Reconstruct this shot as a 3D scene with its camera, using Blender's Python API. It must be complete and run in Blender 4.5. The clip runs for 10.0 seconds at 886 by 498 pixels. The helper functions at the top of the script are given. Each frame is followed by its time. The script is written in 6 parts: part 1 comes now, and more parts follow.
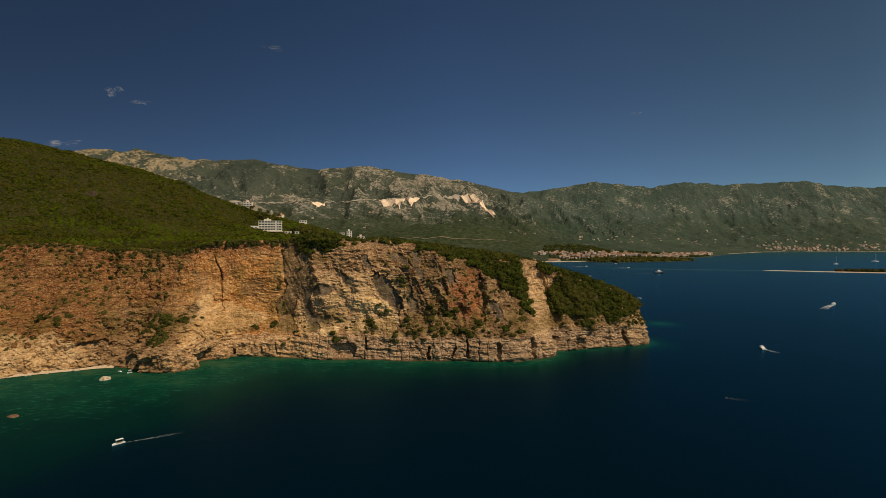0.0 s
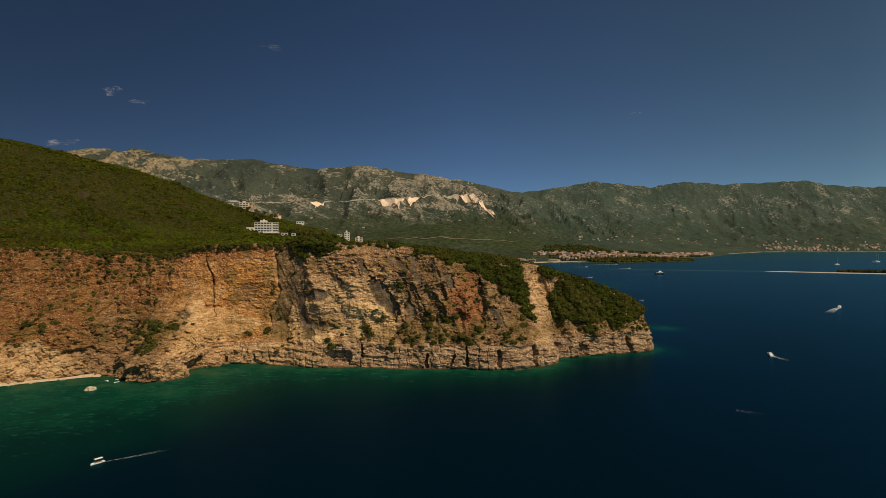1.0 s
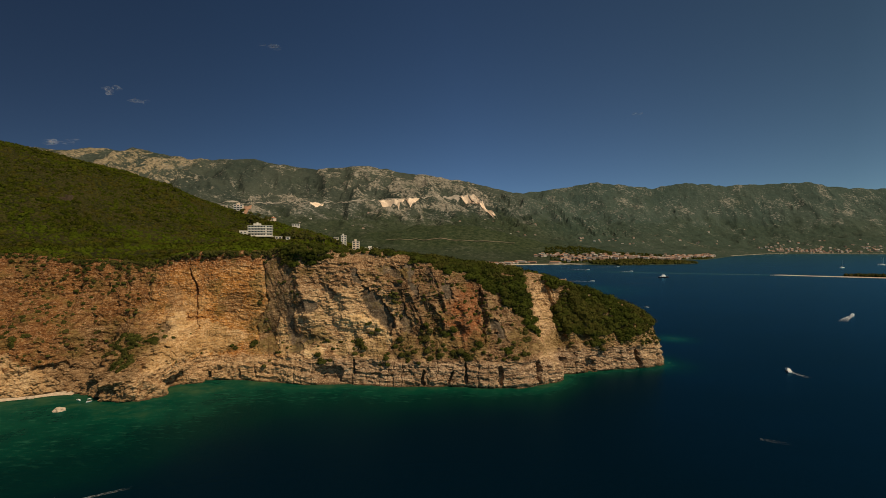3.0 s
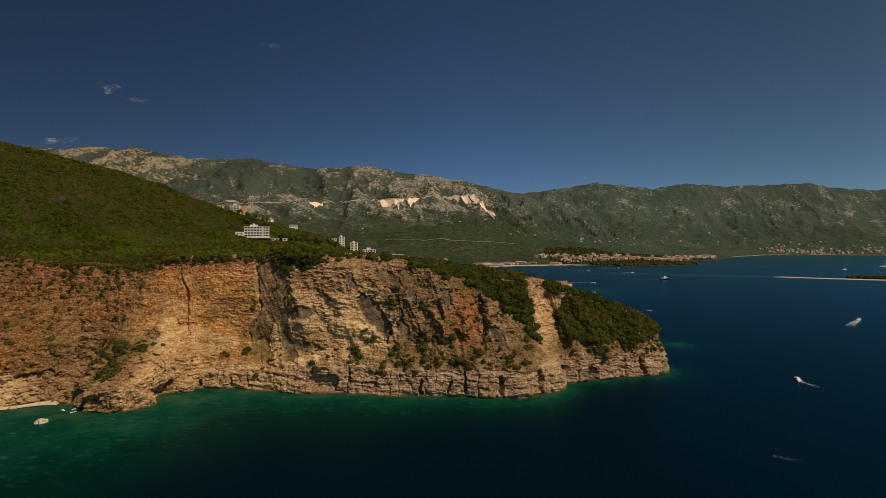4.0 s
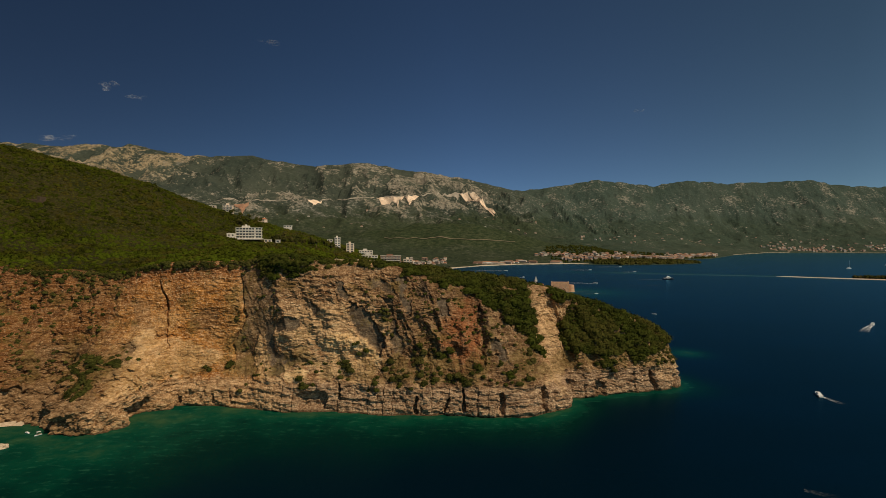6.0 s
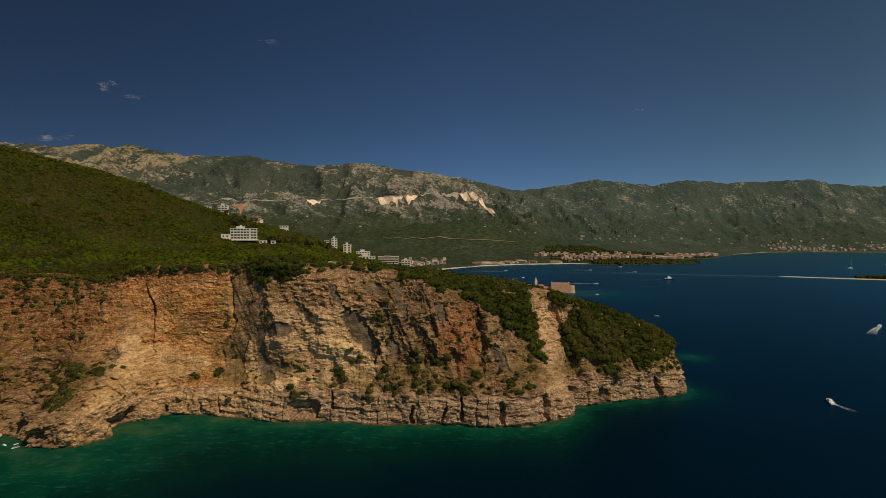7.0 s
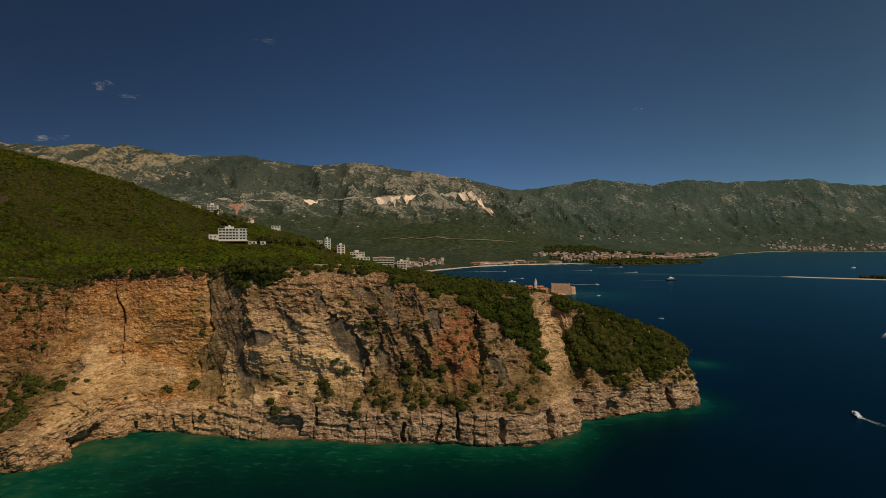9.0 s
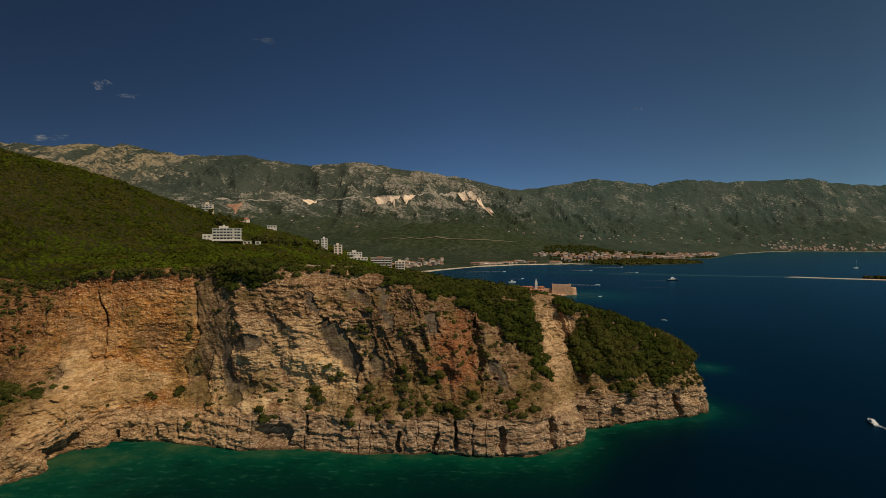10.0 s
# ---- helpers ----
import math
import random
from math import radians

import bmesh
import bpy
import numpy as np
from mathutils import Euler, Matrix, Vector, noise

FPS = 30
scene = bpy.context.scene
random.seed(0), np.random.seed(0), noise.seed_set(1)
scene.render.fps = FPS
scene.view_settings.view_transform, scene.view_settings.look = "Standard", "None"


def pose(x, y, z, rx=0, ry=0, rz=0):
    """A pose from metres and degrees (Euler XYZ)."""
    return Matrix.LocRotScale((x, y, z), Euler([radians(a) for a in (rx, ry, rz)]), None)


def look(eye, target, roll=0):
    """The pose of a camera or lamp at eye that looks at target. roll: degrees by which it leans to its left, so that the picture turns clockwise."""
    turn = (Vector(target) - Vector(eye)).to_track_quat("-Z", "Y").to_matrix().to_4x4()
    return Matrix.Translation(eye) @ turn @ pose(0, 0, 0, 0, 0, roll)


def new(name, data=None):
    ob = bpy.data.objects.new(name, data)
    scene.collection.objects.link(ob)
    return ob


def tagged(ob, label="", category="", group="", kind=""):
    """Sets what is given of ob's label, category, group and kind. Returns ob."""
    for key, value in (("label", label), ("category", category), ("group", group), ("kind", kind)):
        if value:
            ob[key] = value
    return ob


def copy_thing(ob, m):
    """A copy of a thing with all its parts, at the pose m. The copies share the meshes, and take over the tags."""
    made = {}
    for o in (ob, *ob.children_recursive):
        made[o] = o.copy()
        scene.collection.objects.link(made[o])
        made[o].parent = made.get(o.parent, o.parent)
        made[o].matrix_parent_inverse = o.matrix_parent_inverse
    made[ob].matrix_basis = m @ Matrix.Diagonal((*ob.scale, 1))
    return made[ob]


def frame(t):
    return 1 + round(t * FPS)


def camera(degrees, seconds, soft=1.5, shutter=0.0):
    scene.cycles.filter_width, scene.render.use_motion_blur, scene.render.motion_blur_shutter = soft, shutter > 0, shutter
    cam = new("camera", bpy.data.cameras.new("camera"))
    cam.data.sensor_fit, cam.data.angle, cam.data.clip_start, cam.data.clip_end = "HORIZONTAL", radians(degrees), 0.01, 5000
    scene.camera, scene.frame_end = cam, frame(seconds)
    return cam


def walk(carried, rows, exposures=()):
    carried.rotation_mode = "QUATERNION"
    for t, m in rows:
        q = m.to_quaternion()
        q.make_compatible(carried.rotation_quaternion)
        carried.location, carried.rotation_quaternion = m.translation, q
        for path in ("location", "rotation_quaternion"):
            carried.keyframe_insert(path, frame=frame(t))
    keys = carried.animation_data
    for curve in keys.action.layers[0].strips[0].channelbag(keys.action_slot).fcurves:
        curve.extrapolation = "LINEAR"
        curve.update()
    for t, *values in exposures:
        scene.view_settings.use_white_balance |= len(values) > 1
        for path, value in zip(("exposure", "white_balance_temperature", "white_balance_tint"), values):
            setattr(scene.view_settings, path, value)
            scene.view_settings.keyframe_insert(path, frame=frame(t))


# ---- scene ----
cam = camera(78.9, 10.0, soft=0.5)
PATH = [
    (0, (1.327, -7.5, 75.483), (1.256, -5.502, 75.458), -0.2),
    (0.5, (1.306, -2.2, 77.213), (1.237, -0.201, 77.186), -0.2),
    (1, (1.45, 3.612, 78.401), (1.381, 5.611, 78.374), -0.2),
    (1.5, (1.545, 9.023, 79.597), (1.476, 11.022, 79.572), -0.1),
    (2, (1.777, 14.174, 81.013), (1.708, 16.172, 80.986), -0.1),
    (2.5, (2.116, 19.662, 82.112), (2.046, 21.66, 82.086), -0.1),
    (4, (2.454, 35.734, 86.076), (2.384, 37.732, 86.049), 0.1),
    (4.5, (2.707, 41.152, 87.323), (2.637, 43.15, 87.294), 0.1),
    (5, (2.718, 46.606, 88.756), (2.649, 48.605, 88.722), 0.1),
    (5.5, (3.008, 51.995, 90.197), (2.938, 53.994, 90.16), 0.1),
    (7, (4.257, 69.041, 92.458), (4.189, 71.04, 92.419), 0.0),
    (7.5, (4.423, 75.111, 92.771), (4.357, 77.109, 92.731), -0.0),
    (8, (4.801, 80.768, 92.991), (4.737, 82.767, 92.952), -0.0),
    (8.5, (5.445, 86.597, 92.72), (5.381, 88.596, 92.682), -0.1),
    (9, (5.648, 92.408, 92.764), (5.585, 94.407, 92.725), -0.1),
    (9.5, (6.022, 98.517, 92.6), (5.959, 100.516, 92.562), -0.1),
    (10, (6.361, 104.554, 92.577), (6.299, 106.552, 92.538), -0.1),
]
walk(cam, [(t, look(eye, target, roll)) for t, eye, target, roll in PATH], [(0, -0.06, 6500, 10), (2.5, -0.12, 6460, 10), (5, -0.22, 6380, 10), (7.5, -0.30, 6230, 10), (10, -0.36, 6110, 10)])


# ---- world, sun ----
SUN_AZ, SUN_EL = radians(128), radians(49)      # azimuth from north (+y) clockwise
world = bpy.data.worlds.new("world")
scene.world = world
world.use_nodes = True
wt = world.node_tree
wt.nodes.clear()
sky = wt.nodes.new("ShaderNodeTexSky")
sky.sky_type, sky.sun_disc = "NISHITA", False
sky.sun_elevation, sky.sun_rotation = SUN_EL, SUN_AZ
sky.altitude, sky.air_density, sky.dust_density, sky.ozone_density = 1500, 0.45, 0.0, 2.5
wbg, wout = wt.nodes.new("ShaderNodeBackground"), wt.nodes.new("ShaderNodeOutputWorld")
wbg.inputs["Strength"].default_value = 0.050
# clearer and darker away from the sun's side, brighter towards it
wco, wmap, wmul = (wt.nodes.new("ShaderNode" + k) for k in ("TexCoord", "MapRange", "MixRGB"))
wdot = wt.nodes.new("ShaderNodeVectorMath")
wdot.operation = "DOT_PRODUCT"
wt.links.new(wco.outputs["Generated"], wdot.inputs[0])
wdot.inputs[1].default_value = (math.sin(SUN_AZ), math.cos(SUN_AZ), 0)
wt.links.new(wdot.outputs["Value"], wmap.inputs[0])
for k, v in zip((1, 2, 3, 4), (-1.1, 1.0, 0.0, 1.0)):
    wmap.inputs[k].default_value = v
tint = wt.nodes.new("ShaderNodeValToRGB")
stops = tint.color_ramp.elements
SKY_TINT = [(0.05, 0.46, 0.50, 0.50), (0.14, 0.73, 0.86, 0.87), (0.24, 1.02, 1.18, 1.19), (0.36, 1.20, 1.33, 1.22), (0.50, 1.31, 1.42, 1.14), (1.0, 3.6, 3.4, 2.3)]
while len(stops) < len(SKY_TINT):
    stops.new(0.5)
for stop, (at, r, g, b) in zip(stops, SKY_TINT):
    stop.position, stop.color = at, (r, g, b, 1)
wt.links.new(wmap.outputs[0], tint.inputs[0])
wmul.blend_type = "MULTIPLY"
wmul.inputs[0].default_value = 1.0
wt.links.new(sky.outputs[0], wmul.inputs[1])
wt.links.new(tint.outputs[0], wmul.inputs[2])
wt.links.new(wmul.outputs[0], wbg.inputs["Color"])
wt.links.new(wbg.outputs[0], wout.inputs["Surface"])

sun_data = bpy.data.lights.new("sun", "SUN")
sun_data.energy, sun_data.angle, sun_data.color = 4.4, radians(0.55), (1.0, 0.80, 0.55)
sun = new("sun", sun_data)
sun_dir = Vector((math.sin(SUN_AZ) * math.cos(SUN_EL), math.cos(SUN_AZ) * math.cos(SUN_EL), math.sin(SUN_EL)))
sun.matrix_world = look(sun_dir * 400 + Vector((0, 300, 0)), (0, 300, 0))


# ---- noise on arrays ----
def _hash(ix, iy, iz, seed):
    h = (ix * 374761393 + iy * 668265263 + iz * 1440662683 + seed * 974634777) & 0xFFFFFFFF
    h = ((h ^ (h >> 13)) * 1274126177) & 0xFFFFFFFF
    h = ((h ^ (h >> 16)) * 2246822519) & 0xFFFFFFFF
    return (h & 0xFFFFFF) / float(0xFFFFFF)


def vnoise(x, y, z=0.0, seed=0):
    """Smooth value noise, -1 to 1."""
    x, y, z = np.broadcast_arrays(np.asarray(x, float), np.asarray(y, float), np.asarray(z, float))
    fx, fy, fz = np.floor(x), np.floor(y), np.floor(z)
    ix, iy, iz = fx.astype(np.int64), fy.astype(np.int64), fz.astype(np.int64)
    u, v, w = x - fx, y - fy, z - fz
    u, v, w = (a * a * a * (a * (a * 6 - 15) + 10) for a in (u, v, w))
    r = 0
    for dx, wx in ((0, 1 - u), (1, u)):
        for dy, wy in ((0, 1 - v), (1, v)):
            for dz, wz in ((0, 1 - w), (1, w)):
                r = r + wx * wy * wz * _hash(ix + dx, iy + dy, iz + dz, seed)
    return r * 2 - 1


def fbm(x, y, z=0.0, octaves=4, seed=0, gain=0.5):
    r, a = 0, 1.0
    for k in range(octaves):
        r = r + a * vnoise(x * 2.03 ** k, y * 2.03 ** k, z * 2.03 ** k, seed + 17 * k)
        a *= gain
    return r


def ridged(x, y, z=0.0, octaves=4, seed=0, gain=0.5):
    r, a = 0, 1.0
    for k in range(octaves):
        r = r + a * (1 - 2 * np.abs(vnoise(x * 2.03 ** k, y * 2.03 ** k, z * 2.03 ** k, seed + 17 * k)))
        a *= gain
    return r


def smooth01(x, a, b):
    t = np.clip((x - a) / (b - a), 0, 1)
    return t * t * (3 - 2 * t)


# ---- mesh helpers ----
def raw_mesh(name, verts, faces, mat, smooth=False):
    """A mesh from arrays: verts n x 3, faces m x 3 or m x 4."""
    me = bpy.data.meshes.new(name)
    verts, faces = np.ascontiguousarray(verts, np.float32), np.ascontiguousarray(faces, np.int32)
    n, k = faces.shape
    me.vertices.add(len(verts))
    me.vertices.foreach_set("co", verts.ravel())
    me.loops.add(n * k)
    me.loops.foreach_set("vertex_index", faces.ravel())
    me.polygons.add(n)
    me.polygons.foreach_set("loop_start", np.arange(0, n * k, k, dtype=np.int32))
    me.polygons.foreach_set("use_smooth", np.full(n, smooth))
    me.update(calc_edges=True)
    me.validate()
    if mat:
        me.materials.append(mat)
    return me


def grid_faces(nu, nv, wrap=False):
    i = np.arange(nu * nv).reshape(nu, nv)
    return np.stack([i[:-1, :-1], i[1:, :-1], i[1:, 1:], i[:-1, 1:]], -1).reshape(-1, 4)


def part(name, bm, mat, parent, label=""):
    """Links a bmesh as one mesh object under a thing or a part."""
    me = bpy.data.meshes.new(name)
    bm.to_mesh(me)
    bm.free()
    if mat:
        me.materials.append(mat)
    ob = new(name, me)
    ob.parent = parent
    if label:
        ob["label"] = label
    return ob


def box(bm, x0, x1, y0, y1, z0, z1, bevel=0.0):
    r = bmesh.ops.create_cube(bm, size=1.0)
    vs = r["verts"]
    for v in vs:
        v.co = Vector(((x0 + x1) / 2 + v.co.x * (x1 - x0), (y0 + y1) / 2 + v.co.y * (y1 - y0), (z0 + z1) / 2 + v.co.z * (z1 - z0)))
    if bevel:
        es = list({e for v in vs for e in v.link_edges})
        bmesh.ops.bevel(bm, geom=es, offset=bevel, segments=1, affect="EDGES")
    return vs


# ---- materials ----
class Nodes:
    """Short hand for one node material."""

    def __init__(self, name, roughness=0.9, specular=0.3):
        self.m = bpy.data.materials.new(name)
        self.m.use_nodes = True
        self.t = self.m.node_tree
        self.b = self.t.nodes["Principled BSDF"]
        self.b.inputs["Roughness"].default_value = roughness
        self.b.inputs["Specular IOR Level"].default_value = specular
        self.geo = None

    def node(self, kind, **kw):
        n = self.t.nodes.new("ShaderNode" + kind)
        for k, v in kw.items():
            if k == "op":
                n.operation = v
            elif k == "blend":
                n.blend_type = v
            elif k == "dtype":
                n.data_type = v
        return n

    def link(self, a, b):
        self.t.links.new(a, b)

    def put(self, sock, v):
        if isinstance(v, (int, float)):
            sock.default_value = v
        elif isinstance(v, tuple):
            sock.default_value = v if len(v) == len(sock.default_value) else (*v, 1)
        else:
            self.link(v, sock)

    def pos(self):
        if not self.geo:
            self.geo = self.node("NewGeometry")
        return self.geo.outputs["Position"]

    def xyz(self):
        s = self.node("SeparateXYZ")
        self.link(self.pos(), s.inputs[0])
        return s.outputs

    def stretch(self, sx, sy, sz):
        n = self.node("VectorMath", op="MULTIPLY")
        self.link(self.pos(), n.inputs[0])
        n.inputs[1].default_value = (sx, sy, sz)
        return n.outputs[0]

    def noise(self, scale, detail=4.0, rough=0.55, vec=None, distortion=0.0):
        n = self.node("TexNoise")
        self.link(vec if vec else self.pos(), n.inputs["Vector"])
        n.inputs["Scale"].default_value, n.inputs["Detail"].default_value = scale, detail
        n.inputs["Roughness"].default_value, n.inputs["Distortion"].default_value = rough, distortion
        return n.outputs["Fac"]

    def step(self, v, a, b, lo=0.0, hi=1.0):
        n = self.node("MapRange")
        n.interpolation_type = "SMOOTHSTEP"
        self.put(n.inputs[0], v)
        for k, x in zip((1, 2, 3, 4), (a, b, lo, hi)):
            n.inputs[k].default_value = x
        return n.outputs[0]

    def math(self, op, a, b=0.0):
        n = self.node("Math", op=op)
        self.put(n.inputs[0], a)
        self.put(n.inputs[1], b)
        return n.outputs[0]

    def mix(self, f, a, b, blend="MIX"):
        n = self.node("MixRGB", blend=blend)
        self.put(n.inputs[0], f)
        self.put(n.inputs[1], a)
        self.put(n.inputs[2], b)
        return n.outputs[0]

    def attr(self, name):
        n = self.node("Attribute")
        n.attribute_name = name
        return n.outputs["Fac"]

    def island(self):
        if not self.geo:
            self.pos()
        return self.geo.outputs["Random Per Island"]

    def bump(self, h, strength=0.5, distance=0.3):
        n = self.node("Bump")
        n.inputs["Strength"].default_value, n.inputs["Distance"].default_value = strength, distance
        self.link(h, n.inputs["Height"])
        self.link(n.outputs[0], self.b.inputs["Normal"])

    def color(self, c):
        self.put(self.b.inputs["Base Color"], c)
        return self.m


def cliff_material():
    n = Nodes("cliff_rock", 0.92, 0.12)
    x, y, z = n.xyz()
    big = n.noise(0.03, 5, 0.6)
    mid = n.noise(0.14, 6, 0.68)
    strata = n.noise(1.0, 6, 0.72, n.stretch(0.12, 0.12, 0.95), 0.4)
    beds = n.noise(1.0, 4, 0.6, n.stretch(0.05, 0.05, 0.42), 0.5)
    fine = n.noise(0.9, 6, 0.75)
    crisp = n.noise(1.6, 4, 0.8, n.stretch(0.40, 0.40, 1.5))

    def edge(lo, hi, sway=60, by=big):
        """A ragged border along x."""
        return n.step(n.math("ADD", x, n.math("MULTIPLY", n.math("SUBTRACT", by, 0.5), sway)), lo, hi)

    # ochre wall, rustier under the turf, brown west of the bare part
    c = n.mix(n.step(big, 0.42, 0.58), (0.60, 0.285, 0.075), (0.64, 0.385, 0.160))
    c = n.mix(n.step(n.noise(0.05, 5, 0.7, n.stretch(1, 1, 0.4)), 0.50, 0.64, 0, 0.7), c, (0.44, 0.180, 0.055))
    c = n.mix(n.step(n.math("ADD", z, n.math("MULTIPLY", n.math("SUBTRACT", mid, 0.5), 16)), 62, 74, 0, 0.85), c, (0.34, 0.125, 0.044))
    west = edge(-180, -204, 44, mid)
    c = n.mix(n.math("MULTIPLY", west, n.step(mid, 0.3, 0.65, 0.95, 0.7)), c, n.mix(n.step(fine, 0.4, 0.62), (0.165, 0.072, 0.028), (0.29, 0.138, 0.056)))
    # bedded limestone east of the leaning slab
    lime = n.mix(n.step(mid, 0.36, 0.6), (0.44, 0.265, 0.142), (0.80, 0.58, 0.36))
    c = n.mix(edge(-112, -100, 20), c, lime)
    high = n.math("MULTIPLY", n.step(n.math("ADD", z, n.math("MULTIPLY", n.math("SUBTRACT", mid, 0.5), 26)), 46, 62), edge(-112, -100, 20))
    c = n.mix(n.math("MULTIPLY", high, 0.8), c, n.mix(n.step(fine, 0.4, 0.62), (0.25, 0.140, 0.070), (0.42, 0.26, 0.145)))
    # brown, lichened ribs towards the point
    ribs = n.math("MULTIPLY", edge(-50, -30, 40), n.step(x, 52, 44))
    ribs = n.math("MULTIPLY", ribs, n.step(z, 12, 15))
    c = n.mix(n.math("MULTIPLY", ribs, n.step(mid, 0.34, 0.58, 0.95, 0.55)), c, n.mix(n.step(fine, 0.42, 0.6), (0.105, 0.060, 0.031), (0.23, 0.138, 0.077)))
    c = n.mix(n.math("MULTIPLY", n.attr("red"), n.step(mid, 0.3, 0.6, 0.95, 0.55)), c, n.mix(n.step(crisp, 0.42, 0.58), (0.34, 0.098, 0.030), (0.45, 0.19, 0.08)))
    # the point: tan, thinly bedded
    c = n.mix(edge(50, 66, 20), c, n.mix(n.step(mid, 0.38, 0.62), (0.31, 0.20, 0.105), (0.43, 0.295, 0.17)))
    # sea-washed ledge
    foot = n.step(n.math("ADD", z, n.math("MULTIPLY", n.math("SUBTRACT", mid, 0.5), 7)), 15.5, 12.5)
    c = n.mix(n.math("MULTIPLY", foot, 0.85), c, n.mix(edge(-105, -75, 30), (0.60, 0.42, 0.25), n.mix(n.step(beds, 0.4, 0.6), (0.30, 0.208, 0.150), (0.46, 0.342, 0.255))))
    c = n.mix(n.attr("pale"), c, n.mix(n.step(mid, 0.35, 0.6), (0.90, 0.70, 0.44), (0.76, 0.53, 0.28)))
    # browner, weathered knob
    knob = n.math("MULTIPLY", edge(-168, -174, 16, mid), n.step(n.math("ADD", z, n.math("MULTIPLY", n.math("SUBTRACT", mid, 0.5), 20)), 38, 30))
    knob = n.math("MULTIPLY", knob, n.step(x, -236, -222))
    c = n.mix(n.math("MULTIPLY", knob, 0.75), c, n.mix(n.step(mid, 0.4, 0.6), (0.19, 0.12, 0.06), (0.36, 0.235, 0.13)))
    # smooth fracture faces, their shade painted in as dark grey; also the grey slab
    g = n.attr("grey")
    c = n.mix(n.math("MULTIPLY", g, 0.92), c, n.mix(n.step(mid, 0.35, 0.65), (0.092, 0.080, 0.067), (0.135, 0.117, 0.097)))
    plainer = n.math("SUBTRACT", 1.0, n.math("MAXIMUM", n.math("MULTIPLY", g, 0.7), n.math("MULTIPLY", n.attr("pale"), 0.2)))
    dull = n.math("SUBTRACT", 1.0, n.math("MAXIMUM", n.math("MULTIPLY", west, 0.55), n.math("MAXIMUM", n.math("MULTIPLY", knob, 0.5), n.math("MULTIPLY", ribs, 0.55))))
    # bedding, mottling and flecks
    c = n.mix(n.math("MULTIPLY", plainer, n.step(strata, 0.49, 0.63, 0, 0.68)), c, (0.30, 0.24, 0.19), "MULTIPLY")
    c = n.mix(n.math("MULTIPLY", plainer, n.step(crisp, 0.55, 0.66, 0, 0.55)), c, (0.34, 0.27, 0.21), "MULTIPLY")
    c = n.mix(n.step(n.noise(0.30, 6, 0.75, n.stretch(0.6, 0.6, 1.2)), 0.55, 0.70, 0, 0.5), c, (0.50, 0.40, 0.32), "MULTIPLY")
    c = n.mix(n.math("MULTIPLY", plainer, n.math("MULTIPLY", dull, n.step(fine, 0.53, 0.65, 0, 0.75))), c, (0.92, 0.70, 0.46))
    c = n.mix(n.math("MULTIPLY", plainer, n.math("MULTIPLY", dull, n.step(crisp, 0.46, 0.38, 0, 0.75))), c, (0.94, 0.73, 0.50))
    # dry grass in the hollows and on the bench above the ledge
    bench = n.math("MULTIPLY", n.step(z, 13, 17), n.step(z, 34, 24, 0, 0.10))
    dry = n.math("MULTIPLY", n.step(n.math("ADD", n.noise(0.07, 6, 0.7), bench), 0.53, 0.62), n.step(fine, 0.35, 0.55, 0.15, 0.75))
    c = n.mix(n.math("MULTIPLY", n.math("MULTIPLY", dry, n.step(z, 12, 18)), n.math("SUBTRACT", 1.0, n.math("MULTIPLY", n.attr("pale"), 0.8))), c, (0.19, 0.140, 0.045))
    # wet, weed-dark band at the waterline
    c = n.mix(n.step(n.math("ADD", z, n.math("MULTIPLY", fine, 1.2)), 1.7, 0.9, 0, 0.85), c, (0.09, 0.06, 0.03))
    fresh = n.math("SUBTRACT", 1.0, n.math("MULTIPLY", n.attr("pale"), 0.45))
    c = n.mix(n.math("MULTIPLY", fresh, n.step(n.noise(1.0, 5, 0.75, n.stretch(0.22, 0.22, 0.75), 0.3), 0.42, 0.60, 0, 0.75)), c, (0.46, 0.39, 0.33), "MULTIPLY")
    c = n.mix(1.0, c, (0.90, 0.845, 0.75), "MULTIPLY")
    h = n.math("ADD", n.math("MULTIPLY", strata, 1.1), n.math("ADD", n.math("MULTIPLY", fine, 0.7), n.math("MULTIPLY", crisp, 0.5)))
    n.bump(n.math("MULTIPLY", h, plainer), 1.0, 1.1)
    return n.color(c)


def hill_ground_material():
    n = Nodes("dry_hill_soil", 0.95, 0.1)
    c = n.mix(n.step(n.noise(0.05, 5, 0.6), 0.4, 0.6), (0.022, 0.024, 0.005), (0.042, 0.036, 0.010))
    x, y, z = n.xyz()
    bare = n.math("MULTIPLY", n.step(y, 414, 402), n.math("MULTIPLY", n.step(x, -108, -98), n.step(x, -30, -45)))
    c = n.mix(bare, c, (0.42, 0.29, 0.14))
    c = n.mix(n.step(n.noise(0.42, 5, 0.75), 0.50, 0.60, 0, 0.85), c, (0.078, 0.082, 0.012))
    c = n.mix(n.step(n.noise(0.30, 5, 0.8), 0.48, 0.38, 0, 0.9), c, (0.009, 0.012, 0.002))
    c = n.mix(n.step(n.noise(0.55, 4, 0.7), 0.56, 0.66, 0, 0.7), c, (0.092, 0.062, 0.020))
    n.bump(n.noise(0.35, 6, 0.75), 1.0, 3.0)
    return n.color(c)


